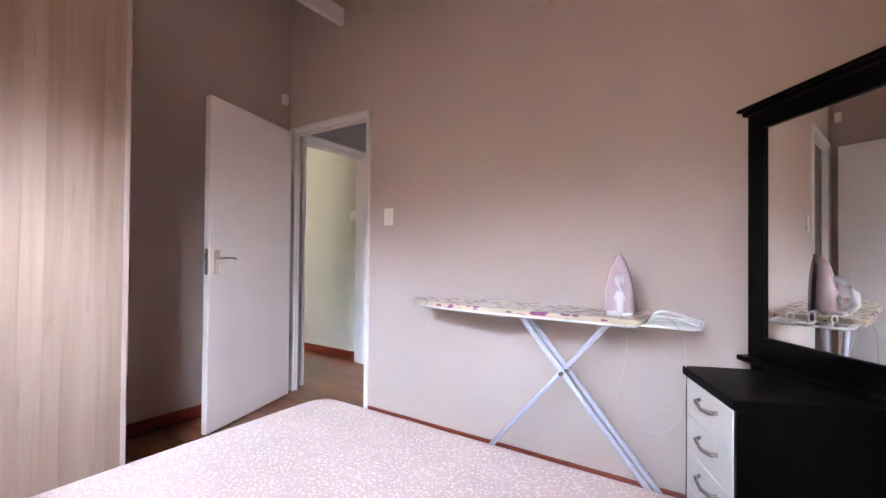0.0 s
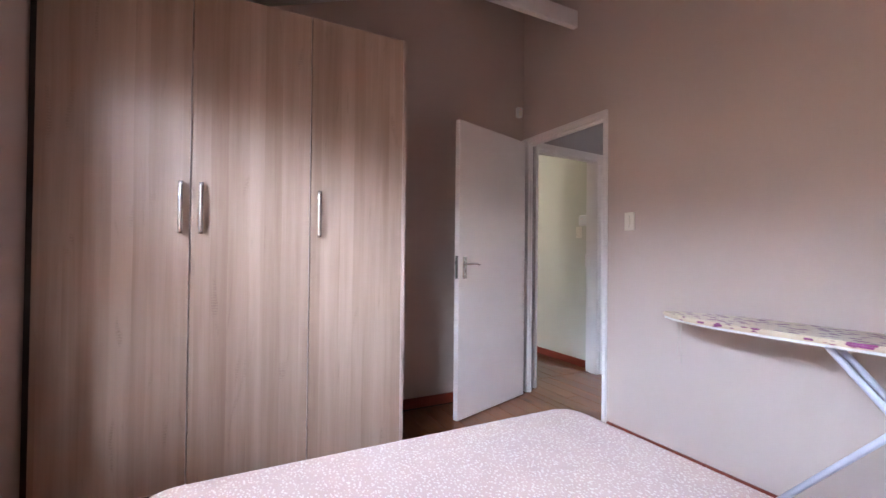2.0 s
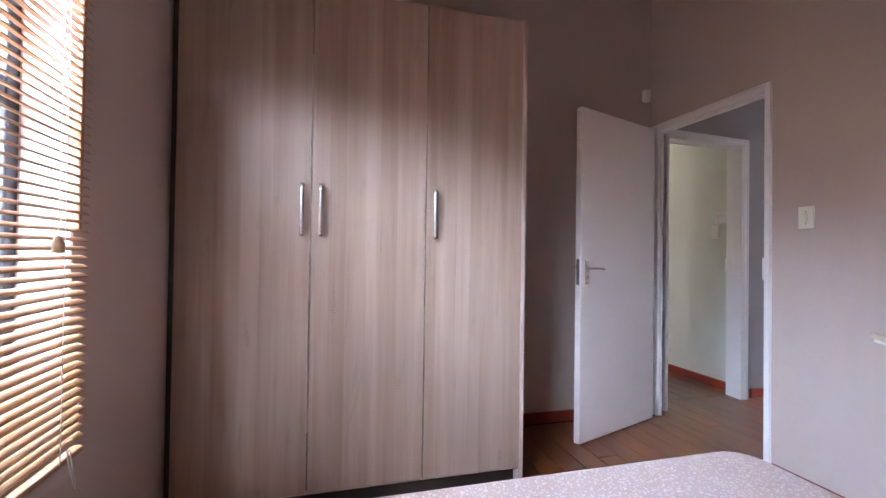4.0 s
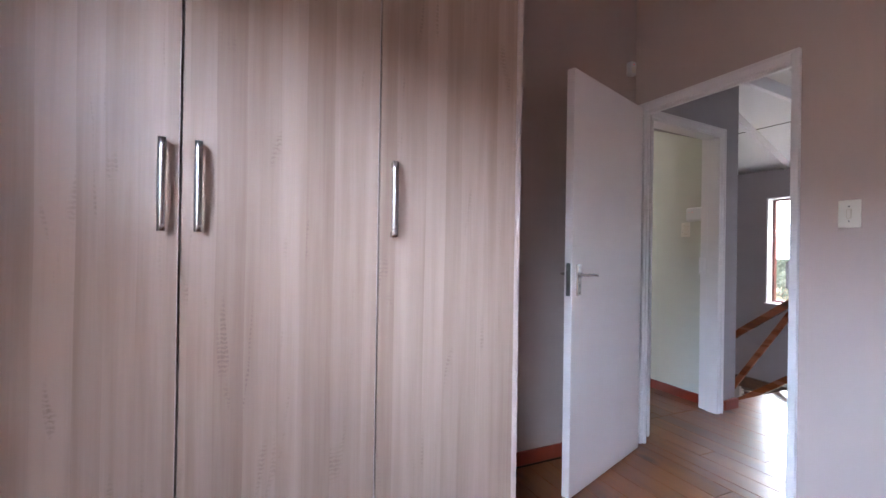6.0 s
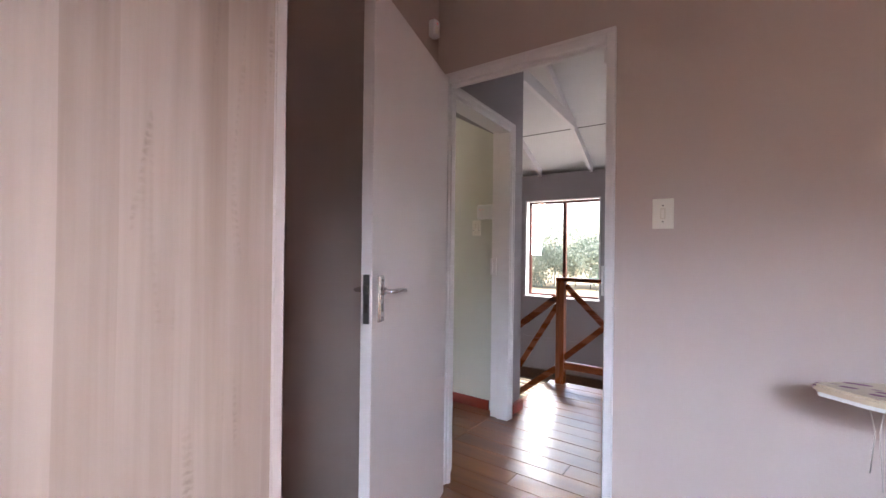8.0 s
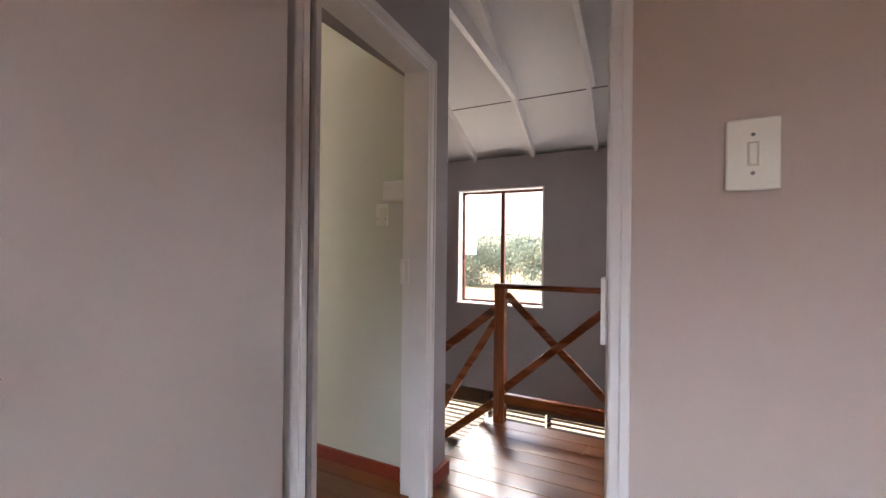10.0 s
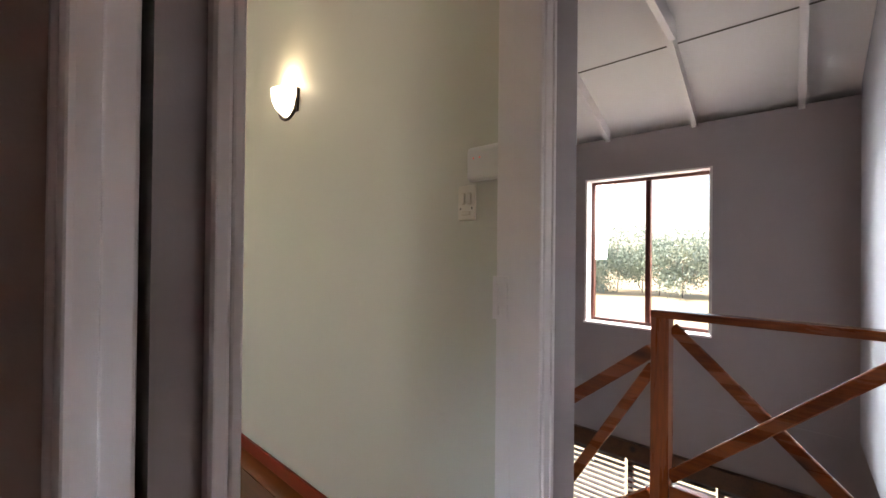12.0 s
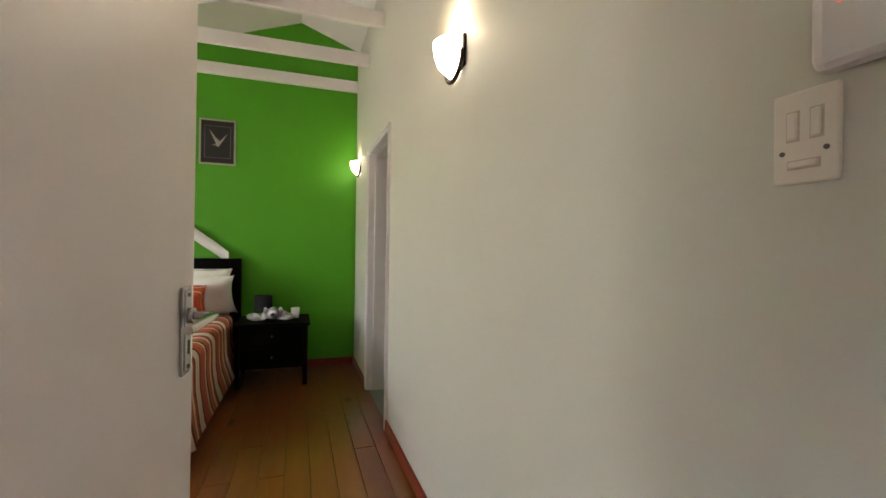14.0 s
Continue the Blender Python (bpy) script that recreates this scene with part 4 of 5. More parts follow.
for hy, hh in ((-0.07, 0.03), (0.0, 0.042), (0.07, 0.03)):
    loop = rounded([(0.19, hy, 0.836), (0.205, hy, 0.836 + hh), (0.275, hy + 0.012, 0.838 + hh * 0.8), (0.345, hy, 0.842), (0.36, hy, 0.836)], 2)
    part("rest_hoop", tube(bmesh.new(), loop, 0.0042, 7), M_PLASTW, ib, "bent white wire hoop")
for dy in (-0.035, 0.035):
    part("leg", tube(bmesh.new(), [(-0.362, dy - 0.02, 0.822), (0.33, dy - 0.02, 0.012)], 0.012, 10), M_TUBE, ib)
part("leg", tube(bmesh.new(), [(0.038, -0.005, 0.822), (-0.649, -0.005, 0.012)], 0.012, 10), M_TUBE, ib)
for fx, fw in ((0.33, 0.19), (-0.649, 0.15)):
    fb = tube(bmesh.new(), [(fx, -fw, 0.012), (fx, fw, 0.012)], 0.012, 10)
    part("foot_bar", fb, M_TUBE, ib)
    for s in (-1, 1):
        part("rubber_foot", tube(bmesh.new(), [(fx, s * fw, 0.0132), (fx, s * (fw + 0.03), 0.0132)], 0.013, 10), M_PLASTW, ib)
part("pivot", tube(bmesh.new(), [(-0.156, -0.085, 0.579), (-0.156, 0.045, 0.579)], 0.009, 10), M_STEELD, ib)

for sx, sz, sw in ((-0.93, 0.66, 0.012), (-0.90, 0.62, -0.01)):
    part("tie_string", tube(bmesh.new(), [(sx, -0.05, 0.833), (sx + sw, -0.052, 0.76), (sx + sw * 0.3, -0.05, sz)], 0.0015, 5), M_CORD, ib, "thin loose tie string")

# ---- iron, standing on its heel ----
ir = thing("steam_iron", (0.072, 2.45, 0.8545), "mauve and white steam iron standing on its heel on the board", "iron", "", 12)
ir.scale = (1.0, 1.0, 0.93)
def iron_section(sc_list, material, name, lab=""):
    bm = bmesh.new()
    rings = []
    for z, w, y0, y1 in sc_list:
        rings.append([bm.verts.new((w * math.cos(2 * math.pi * k / 14), (y0 + y1) / 2 + (y1 - y0) / 2 * math.sin(2 * math.pi * k / 14), z)) for k in range(14)])
    for a, b in zip(rings, rings[1:]):
        for k in range(14):
            f = bm.faces.new((a[k], a[(k + 1) % 14], b[(k + 1) % 14], b[k]))
            f.smooth = True
    bm.faces.new(rings[0][::-1])
    bm.faces.new(rings[-1])
    return part(name, bm, material, ir, lab)


iron_section(((0.0, 0.05, -0.045, 0.03), (0.02, 0.058, -0.05, 0.035), (0.10, 0.056, -0.045, 0.03), (0.17, 0.042, -0.03, 0.028), (0.23, 0.022, -0.012, 0.026), (0.262, 0.006, 0.008, 0.024)), M_IRONP, "water_tank", "see-through mauve body")
sp = bmesh.new()
prism(sp, [(-0.058, 0.0), (0.058, 0.0), (0.058, 0.08), (0.048, 0.16), (0.028, 0.23), (0.0, 0.278), (-0.028, 0.23), (-0.048, 0.16), (-0.058, 0.08)], 0.031, 0.042, "y")
part("soleplate", sp, M_CHROME, ir, "bright steel soleplate")
part("handle", tube(bmesh.new(), [(0, -0.03, 0.01), (0, -0.075, 0.02), (0, -0.098, 0.05), (0, -0.095, 0.10), (0, -0.075, 0.145), (0, -0.03, 0.165)], 0.016, 10), M_IRONW, ir)
part("heel", box(-0.05, 0.05, -0.075, 0.03, -0.001, 0.018, bev=0.006), M_IRONW, ir)
part("dial", tube(bmesh.new(), [(0, -0.05, 0.075), (0, -0.035, 0.075)], 0.022, 14), M_IRONW, ir)
cd = tube(bmesh.new(), rounded([(0.0, -0.09, 0.02), (0.02, -0.16, -0.02), (0.03, -0.175, -0.15), (-0.02, -0.15, -0.33), (0.04, -0.12, -0.45), (0.14, -0.10, -0.48), (0.205, -0.10, -0.42), (0.23, -0.12, -0.27), (0.22, -0.16, -0.08), (0.19, -0.17, 0.0), (0.16, -0.12, 0.01)], 3), 0.0017, 7)
part("power_cord", cd, M_CORD, ir, "cream cloth power cord hanging in a loop")

# ---- dresser with mirror ----
DD = -66.4
ds = thing("dressing_table", (0.319, 2.382, 0), "black-brown dressing table with off-white drawers set across the corner", "dressing table", "", DD)
H = 0.69
car = bmesh.new()
bx(car, 0.0, 0.018, 0.0, 0.40, 0.0, H - 0.03, bev=0.002)
bx(car, 0.362, 0.38, 0.0, 0.40, 0.0, H - 0.03, bev=0.002)
bx(car, 0.018, 0.362, 0.38, 0.40, 0.0, H - 0.03)
bx(car, 0.018, 0.362, 0.02, 0.38, 0.0, 0.05)
part("pedestal", car, M_BLACK, ds)
part("tabletop", box(-0.006, 0.386, -0.01, 0.41, H - 0.03, H, bev=0.003), M_BLACK, ds)
for i in range(5):
    z1 = H - 0.036 - i * 0.1285
    z0 = z1 - 0.1255
    dw = part("drawer_front", box(0.020, 0.360, -0.003, 0.016, z0, z1, bev=0.0015), M_DRAW, ds, "off-white drawer front")
    zc = z0 + 0.072
    part("pull", tube(bmesh.new(), [(0.14, -0.003, zc + 0.012), (0.147, -0.022, zc + 0.008), (0.205, -0.028, zc), (0.263, -0.022, zc + 0.008), (0.27, -0.003, zc + 0.012)], 0.0055, 8, 1.3), M_CHROME, dw, "curved chrome drawer pull")
MIRROR_AT = ds.matrix_world.inverted() @ pose(0.505, 2.622, 0, 0, 0, -52.2)
back = part("back_panel", bx(box(0.02, 0.73, 0.004, 0.03, 0.0, H, bev=0.002), 0.30, 0.73, -0.20, 0.0, 0.30, 0.33, bev=0.003), M_BLACK, ds)
back.matrix_local = MIRROR_AT
mr = part("mirror_frame", bx(bx(bx(bx(bmesh.new(), 0.012, 0.085, 0, 0.033, H + 0.02, 1.658, bev=0.003), 0.665, 0.738, 0, 0.033, H + 0.02, 1.658, bev=0.003), 0.085, 0.665, 0, 0.033, 1.583, 1.658, bev=0.003), 0.085, 0.665, 0, 0.033, H + 0.02, H + 0.105, bev=0.003), M_BLACK, ds, "wide black mirror frame")
mr.matrix_local = MIRROR_AT
part("cornice", bx(bx(bmesh.new(), -0.012, 0.762, -0.03, 0.038, 1.664, 1.678, bev=0.005), 0.0, 0.75, -0.014, 0.036, 1.646, 1.664, bev=0.004), M_BLACK, mr)
part("base_moulding", box(-0.012, 0.762, -0.03, 0.037, H + 0.001, H + 0.022, bev=0.006), M_BLACK, mr)
part("mirror_glass", box(0.083, 0.667, 0.012, 0.018, H + 0.10, 1.588), M_MIRROR, mr, "clear mirror glass")

# ---- small fittings ----
def switch(name, at, rz, w, h, rockers, label):
    s = thing(name, at, label, "light switch", "", rz)
    part("cover_plate", box(-w / 2, w / 2, -0.009, 0.0, -h / 2, h / 2, bev=0.003), M_PLAST, s)
    for rx, rz0, rw, rh in rockers:
        part("rocker_recess", box(rx - rw / 2 - 0.002, rx + rw / 2 + 0.002, -0.0098, -0.0085, rz0 - rh / 2 - 0.002, rz0 + rh / 2 + 0.002), M_RECESS, s)
        part("rocker", box(rx - rw / 2, rx + rw / 2, -0.013, -0.009, rz0 - rh / 2, rz0 + rh / 2, bev=0.002), M_PLAST, s)
    return s


sw = switch("light_switch", (-1.437, 2.7195, 1.342), 0, 0.072, 0.112, ((0, 0, 0.012, 0.034),), "ivory plastic light switch on the bedroom wall")
for sz in (-0.03, 0.03):
    part("screw", tube(bmesh.new(), [(0, -0.008, sz), (0, -0.0105, sz)], 0.003, 8), M_STEELD, sw)
sw = switch("light_switch", (-2.879, 3.7395, 1.366), 0, 0.072, 0.115, ((-0.012, 0.014, 0.011, 0.034), (0.014, 0.014, 0.011, 0.034), (0.0, -0.034, 0.032, 0.008)), "ivory double light switch beside the green room's doorway")
for sx in (-0.024, 0.024):
    part("screw", tube(bmesh.new(), [(sx, -0.008, -0.018), (sx, -0.0105, -0.018)], 0.0032, 8), M_STEELD, sw)
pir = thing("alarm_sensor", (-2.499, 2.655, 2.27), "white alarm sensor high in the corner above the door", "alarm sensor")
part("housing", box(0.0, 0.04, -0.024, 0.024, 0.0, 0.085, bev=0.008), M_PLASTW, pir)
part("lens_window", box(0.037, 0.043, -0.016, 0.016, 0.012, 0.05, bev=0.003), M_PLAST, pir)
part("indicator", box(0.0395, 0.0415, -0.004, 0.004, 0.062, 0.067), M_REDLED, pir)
kp = thing("alarm_keypad", (-2.802, 3.7395, 1.484), "white rounded alarm box above the double switch", "alarm keypad")
part("case", box(-0.062, 0.105, -0.034, 0.0, -0.055, 0.056, bev=0.017, seg=3), M_PLASTW, kp)
for lx in (-0.03, -0.005):
    part("indicator", box(lx, lx + 0.004, -0.0348, -0.0335, 0.015, 0.019), M_REDLED, kp)


def sconce(at, watts):
    s = thing("wall_lamp", at, "lit frosted half-bowl wall lamp with a dark bronze rim", "wall lamp", "wall lamps")
    bowl = bmesh.new()
    prof = [(0.004, -0.09), (0.04, -0.078), (0.072, -0.045), (0.088, 0.0), (0.092, 0.045)]
    lathe(bowl, prof, 18, (0, 0), 0.5)
    bmesh.ops.scale(bowl, vec=(1, -1.05, 1), verts=bowl.verts[:])
    part("glass_bowl", bowl, M_BOWL, s)
    part("back_plate", box(-0.10, 0.10, -0.012, 0, -0.075, 0.05, bev=0.005), M_BRONZE, s)
    rim = bmesh.new()
    tube(rim, [(0.097 * math.cos(math.pi * k / 16), -0.012 - 0.003 * math.sin(math.pi * k / 16), -0.01 - 0.09 * math.sin(math.pi * k / 16)) for k in range(17)], 0.009, 8)
    part("rim", rim, M_BRONZE, s, "dark bronze curved rim")
    lamp = new("lamp_bulb", bpy.data.lights.new("lamp_bulb", "POINT"))
    lamp.data.energy, lamp.data.shadow_soft_size, lamp.data.color = watts, 0.03, (1.0, 0.84, 0.62)
    lamp.location = (at[0], at[1] - 0.06, at[2] + 0.075)
    return s


sconce((-4.12, 3.7395, 1.995), 0.9)
sconce((-6.92, 3.7395, 2.065), 0.18)

# red curtain in the bedroom corner
cu = bmesh.new()
cols = []
for k in range(41):
    y = 1.75 + 0.9 * k / 40
    cols.append([cu.verts.new((1.2 + 0.02 * math.sin(k * 1.35) + d, y, z)) for d in (0, 0.004) for z in (0.25, 2.2)])
for a, b in zip(cols, cols[1:]):
    for i, j in ((0, 1), (1, 3), (3, 2), (2, 0)):
        cu.faces.new((a[i], a[j], b[j], b[i])).smooth = True
bmesh.ops.recalc_face_normals(cu, faces=cu.faces[:])
ct = thing("curtain", (0, 0, 0), "crimson curtain hanging in the bedroom corner", "curtain")
part("cloth", cu, M_CLOTHR, ct)
part("rod", tube(bmesh.new(), [(1.2, 1.6, 2.215), (1.2, 2.70, 2.215)], 0.012, 10), M_BRONZE, ct)

# ---- landing railing and stairs ----
rl = thing("railing", (-2.573, 4.72, 0), "stained pine balustrade with crossed braces at the landing edge", "railing")
part("post", box(-0.037, 0.037, -0.037, 0.037, -0.24, 0.945, bev=0.004), M_RAIL, rl)
part("post", box(0.752, 0.822, -0.033, 0.033, -0.24, 0.925, bev=0.004), M_RAIL, rl)
part("top_rail", box(-0.039, 0.83, -0.04, 0.04, 0.925, 0.958, bev=0.006), M_RAILX, rl)
part("bottom_rail", box(0.037, 0.749, -0.022, 0.022, 0.135, 0.20, bev=0.004), M_RAILX, rl)
bb = bar(bmesh.new(), (0.037, 0.012, 0.885), (0.749, 0.012, 0.205), 0.022, 0.05)
part("brace", bb, M_RAILX, rl)
part("brace", bar(bmesh.new(), (0.037, -0.012, 0.235), (0.749, -0.012, 0.875), 0.022, 0.05), M_RAILX, rl)
SL = 0.795
part("stair_handrail", bar(bmesh.new(), (-0.037, 0.0, 0.775), (-1.35, 0.0, 0.775 - 1.313 * SL), 0.045, 0.06), M_RAILX, rl)
part("stair_lower_rail", bar(bmesh.new(), (-0.037, 0.0, 0.13), (-1.35, 0.0, 0.13 - 1.313 * SL), 0.045, 0.055), M_RAILX, rl)
part("stair_brace", bar(bmesh.new(), (-0.037, 0.01, 0.70), (-0.71, 0.01, -0.40), 0.022, 0.05), M_RAILX, rl)
part("stair_post", box(-1.40, -1.33, -0.035, 0.035, -1.85, -0.20, bev=0.004), M_RAIL, rl)

st = thing("staircase", (-2.68, 4.32, -0.18), "dark stained timber stairs going down beside the wall", "staircase", "", 0, "structure")
tread = None
for i in range(9):
    m = pose(-0.25 * i - 0.02, 0, -0.18 * i)
    if tread is None:
        tread = part("tread", box(-0.27, 0.0, -0.37, 0.37, -0.036, 0, bev=0.004), M_TREAD, st)
        tread.matrix_local = m
    else:
        t = new("tread", tread.data)
        t.parent = st
        t.matrix_local = m
for sy in (-0.386, 0.372):
    part("stringer", bar(bmesh.new(), (0.1, sy + 0.006, -0.02), (-2.4, sy + 0.006, -0.02 - 2.5 * 0.72), 0.02, 0.22), M_TREAD, st)

# ---- bunk room ----
bk = thing("bunk_bed", (-1.34, 5.45, 0), "dark timber bunk bed with a green and red mattress", "bunk bed")
for px in (0.0, 1.93):
    for py in (0.0, 0.92):
        part("post", box(px, px + 0.07, py, py + 0.07, 0, 1.66, bev=0.005), M_BUNK, bk)
part("post", box(0.378, 0.418, 0.985, 1.02, 0, 1.42, bev=0.004), M_BUNK, bk)
part("post", box(0.378, 0.418, 0.215, 0.25, 0, 0.50, bev=0.004), M_BUNK, bk)
for py in (0.012, 0.932):
    for z0, z1 in ((1.50, 1.60), (1.31, 1.42), (0.90, 1.06)):
        part("rail", box(0.07, 1.93, py, py + 0.045, z0, z1, bev=0.004), M_BUNK, bk)
part("slat_base", box(0.07, 1.93, 0.058, 0.93, 0.93, 0.96, bev=0.003), M_BUNK, bk)
for z0, z1 in ((0.64, 0.70), (0.40, 0.59)):
    part("rail", box(-0.13, 0.378, 0.99, 1.02, z0, z1, bev=0.004), M_BUNK, bk)
part("rail", box(-0.13, 0.378, 0.215, 0.25, 0.40, 0.50, bev=0.004), M_BUNK, bk)
part("rail", box(0.38, 0.415, 0.25, 0.985, 0.30, 0.40, bev=0.004), M_BUNK, bk)
part("slat_base", box(-0.13, 0.378, 0.252, 0.985, 0.36, 0.39, bev=0.003), M_BUNK, bk)
tagged(part("mattress", soft_block(-1.26, 0.58, 5.52, 6.37, 0.962, 1.16, 0.03, 0.05), M_CLOTHG), "dark green covered mattress on the upper bunk", "mattress")
tagged(part("mattress", soft_block(-1.47, -0.93, 5.705, 6.43, 0.392, 0.515, 0.03, 0.03), M_CLOTHR), "crimson covered mattress on the lower bunk", "mattress")
tagged(part("mattress", soft_block(-1.47, -0.93, 5.60, 6.40, 0.0, 0.335, 0.03, 0.04), M_CLOTHR), "crimson covered mattress on the floor under the bunk", "mattress")

# ---- green bedroom ----
b2 = thing("double_bed", (-6.1, 1.72, 0), "double bed with a striped orange and brown bedspread", "bed")
part("headboard_frame", bx(bx(bx(bmesh.new(), -1.02, -0.95, -0.92, -0.82, 0, 1.12, bev=0.005), -1.02, -0.95, 0.82, 0.92, 0, 1.12, bev=0.005), -1.02, -0.95, -0.82, 0.82, 1.02, 1.12, bev=0.005), M_BLACK, b2, "black headboard frame")
part("headboard_panel", box(-1.01, -0.962, -0.82, 0.82, 0.35, 1.02, bev=0.008), M_PADW, b2, "white padded panel")
part("base", box(-0.95, 0.98, -0.74, 0.74, 0.05, 0.30, bev=0.01), M_BLACK, b2)
for lx in (-0.85, 0.88):
    for ly in (-0.66, 0.66):
        part("leg", tube(bmesh.new(), [(lx, ly, 0), (lx, ly, 0.06)], 0.03, 10), M_BLACK, b2)
spread = soft_block(-0.945, 1.0, -0.86, 0.87, 0.12, 0.605, 0.07, 0.12, 8)
for v in spread.verts:
    if v.co.z < 0.3:
        v.co.y += 0.03 * math.sin(v.co.x * 21) + (0.05 if v.co.y > 0 else -0.05)
part("bedspread", spread, M_SPREAD, b2, "striped bedspread hanging over the side")


def pillow(name, at, size, rot, material, label):
    bm = bmesh.new()
    bmesh.ops.create_grid(bm, x_segments=12, y_segments=12, size=0.5)
    top_v = bm.verts[:]
    ret = bmesh.ops.duplicate(bm, geom=bm.verts[:] + bm.edges[:] + bm.faces[:])
    low = [g for g in ret["geom"] if isinstance(g, bmesh.types.BMVert)]
    for vs, s in ((top_v, 1), (low, -1)):
        for v in vs:
            ex, ey = 1 - (2 * v.co.x) ** 4, 1 - (2 * v.co.y) ** 4
            v.co.z = s * 0.5 * (max(ex, 0) * max(ey, 0)) ** 0.45 + 0.03 * math.sin(9 * v.co.x + 4 * v.co.y)
    for v in bm.verts:
        px, py = v.co.x, v.co.y
        v.co.x, v.co.y = px * (0.97 - 0.16 * (1 - 4 * py * py) * abs(2 * px) ** 3), py * (0.97 - 0.12 * (1 - 4 * px * px) * abs(2 * py) ** 3)
        v.co.z += 0.05 * noise.noise(Vector((px * 5, py * 5, size[0] * 9)))
        v.co = Vector((v.co.x * size[0], v.co.y * size[1], v.co.z * size[2]))
    bmesh.ops.remove_doubles(bm, verts=bm.verts[:], dist=0.002)
    bmesh.ops.recalc_face_normals(bm, faces=bm.faces[:])
    for f in bm.faces:
        f.smooth = True
    ob = part(name, bm, material)
    ob.matrix_world = pose(*at, *rot)
    return tagged(ob, label, name.replace("_", " "))


pillow("pillow", (-6.95, 2.26, 0.83), (0.44, 0.66, 0.17), (0, -72, 3), M_LINEN, "white pillow leaning on the padded headboard")
pillow("pillow", (-6.82, 2.33, 0.80), (0.42, 0.62, 0.16), (0, -62, -4), M_LINEN, "white pillow standing on the striped bed")
pillow("cushion", (-6.66, 2.21, 0.76), (0.36, 0.44, 0.15), (0, -56, 6), M_ORANGE, "orange striped cushion against the pillows")
nt_ = thing("nightstand", (-6.83, 2.95, 0), "black bedside table with two small drawers", "nightstand")
part("top", box(-0.265, 0.285, -0.31, 0.32, 0.535, 0.56, bev=0.003), M_BLACK, nt_)
for lx in (-0.25, 0.23):
    for ly in (-0.30, 0.26):
        part("leg", box(lx, lx + 0.04, ly, ly + 0.04, 0, 0.534, bev=0.003), M_BLACK, nt_)
part("case", box(-0.24, 0.245, -0.26, 0.26, 0.16, 0.534, bev=0.002), M_BLACK, nt_)
for z0 in (0.17, 0.355):
    dr = part("drawer_front", box(0.246, 0.262, -0.255, 0.255, z0, z0 + 0.172, bev=0.002), M_BLACK, nt_)
    part("knob", tube(bmesh.new(), [(0.262, 0, z0 + 0.09), (0.28, 0, z0 + 0.09)], 0.011, 12), M_STEELD, dr, "small metal knob")
tl = thing("table_lamp", (-6.94, 2.85, 0.561), "small black bedside lamp with a drum shade", "table lamp")
part("base", lathe(bmesh.new(), [(0.0, 0.0), (0.05, 0.0), (0.05, 0.012), (0.012, 0.03), (0.01, 0.08)], 16), M_BLACK, tl)
part("shade", lathe(bmesh.new(), [(0.085, 0.05), (0.08, 0.21), (0.078, 0.21), (0.083, 0.05)], 24), M_SHADE, tl, "black drum shade")
mg = thing("mug", (-6.86, 3.14, 0.561), "white ceramic mug on the bedside table", "mug", "", 75)
part("cup", lathe(bmesh.new(), [(0.0, 0.0), (0.034, 0.0), (0.038, 0.01), (0.04, 0.095), (0.037, 0.095), (0.034, 0.012), (0.0, 0.01)], 20), M_CERAM, mg)
part("ear", tube(bmesh.new(), [(0.0, 0.038, 0.075), (0.0, 0.062, 0.07), (0.0, 0.066, 0.045), (0.0, 0.038, 0.022)], 0.005, 8), M_CERAM, mg)
pl = bmesh.new()
for cx, cy, cz, rx, ry, rz in ((-0.02, 0.03, 0.05, 0.06, 0.12, 0.045), (0.045, 0.02, 0.075, 0.052, 0.055, 0.052), (0.085, 0.02, 0.058, 0.034, 0.03, 0.026), (0.045, -0.11, 0.026, 0.032, 0.075, 0.024), (0.0, -0.15, 0.035, 0.05, 0.06, 0.034), (0.05, 0.13, 0.026, 0.03, 0.08, 0.024), (-0.01, 0.16, 0.03, 0.045, 0.06, 0.03), (0.042, -0.045, 0.085, 0.016, 0.022, 0.04), (0.042, 0.083, 0.085, 0.016, 0.022, 0.04)):
    b0 = bmesh.new()
    bmesh.ops.create_icosphere(b0, subdivisions=2, radius=1)
    for v in b0.verts:
        k = 1 + 0.1 * noise.noise(v.co * 2.2 + Vector((cx, cy, cz)) * 9)
        v.co = Vector((cx + v.co.x * rx * k, cy + v.co.y * ry * k, max(0.0, cz + v.co.z * rz * k)))
    me = bpy.data.meshes.new("tmp")
    b0.to_mesh(me)
    b0.free()
    pl.from_mesh(me)
    bpy.data.meshes.remove(me)
for f in pl.faces:
    f.smooth = True
    c = f.calc_center_median()
    if c.x > 0.108 and c.z > 0.052:
        f.material_index = 2
    elif noise.noise(Vector((c.x, c.y, c.z)) * 16) > 0.16:
        f.material_index = 1
plo = part("soft_toy", pl, M_PLUSH)
plo.data.materials.append(M_PLUSHG)
plo.data.materials.append(M_SHADE)
plo.matrix_world = pose(-6.76, 2.93, 0.561)
tagged(plo, "grey and white plush toy lying on the bedside table", "soft toy")
pic = thing("picture", (-7.179, 2.40, 2.25), "framed dark print with a pale bird on the green wall", "picture")
part("frame", bx(bx(bx(bx(bmesh.new(), 0, 0.018, -0.16, -0.145, -0.22, 0.22, bev=0.003), 0, 0.018, 0.145, 0.16, -0.22, 0.22, bev=0.003), 0, 0.018, -0.145, 0.145, 0.205, 0.22, bev=0.003), 0, 0.018, -0.145, 0.145, -0.22, -0.205, bev=0.003), M_PICF, pic)
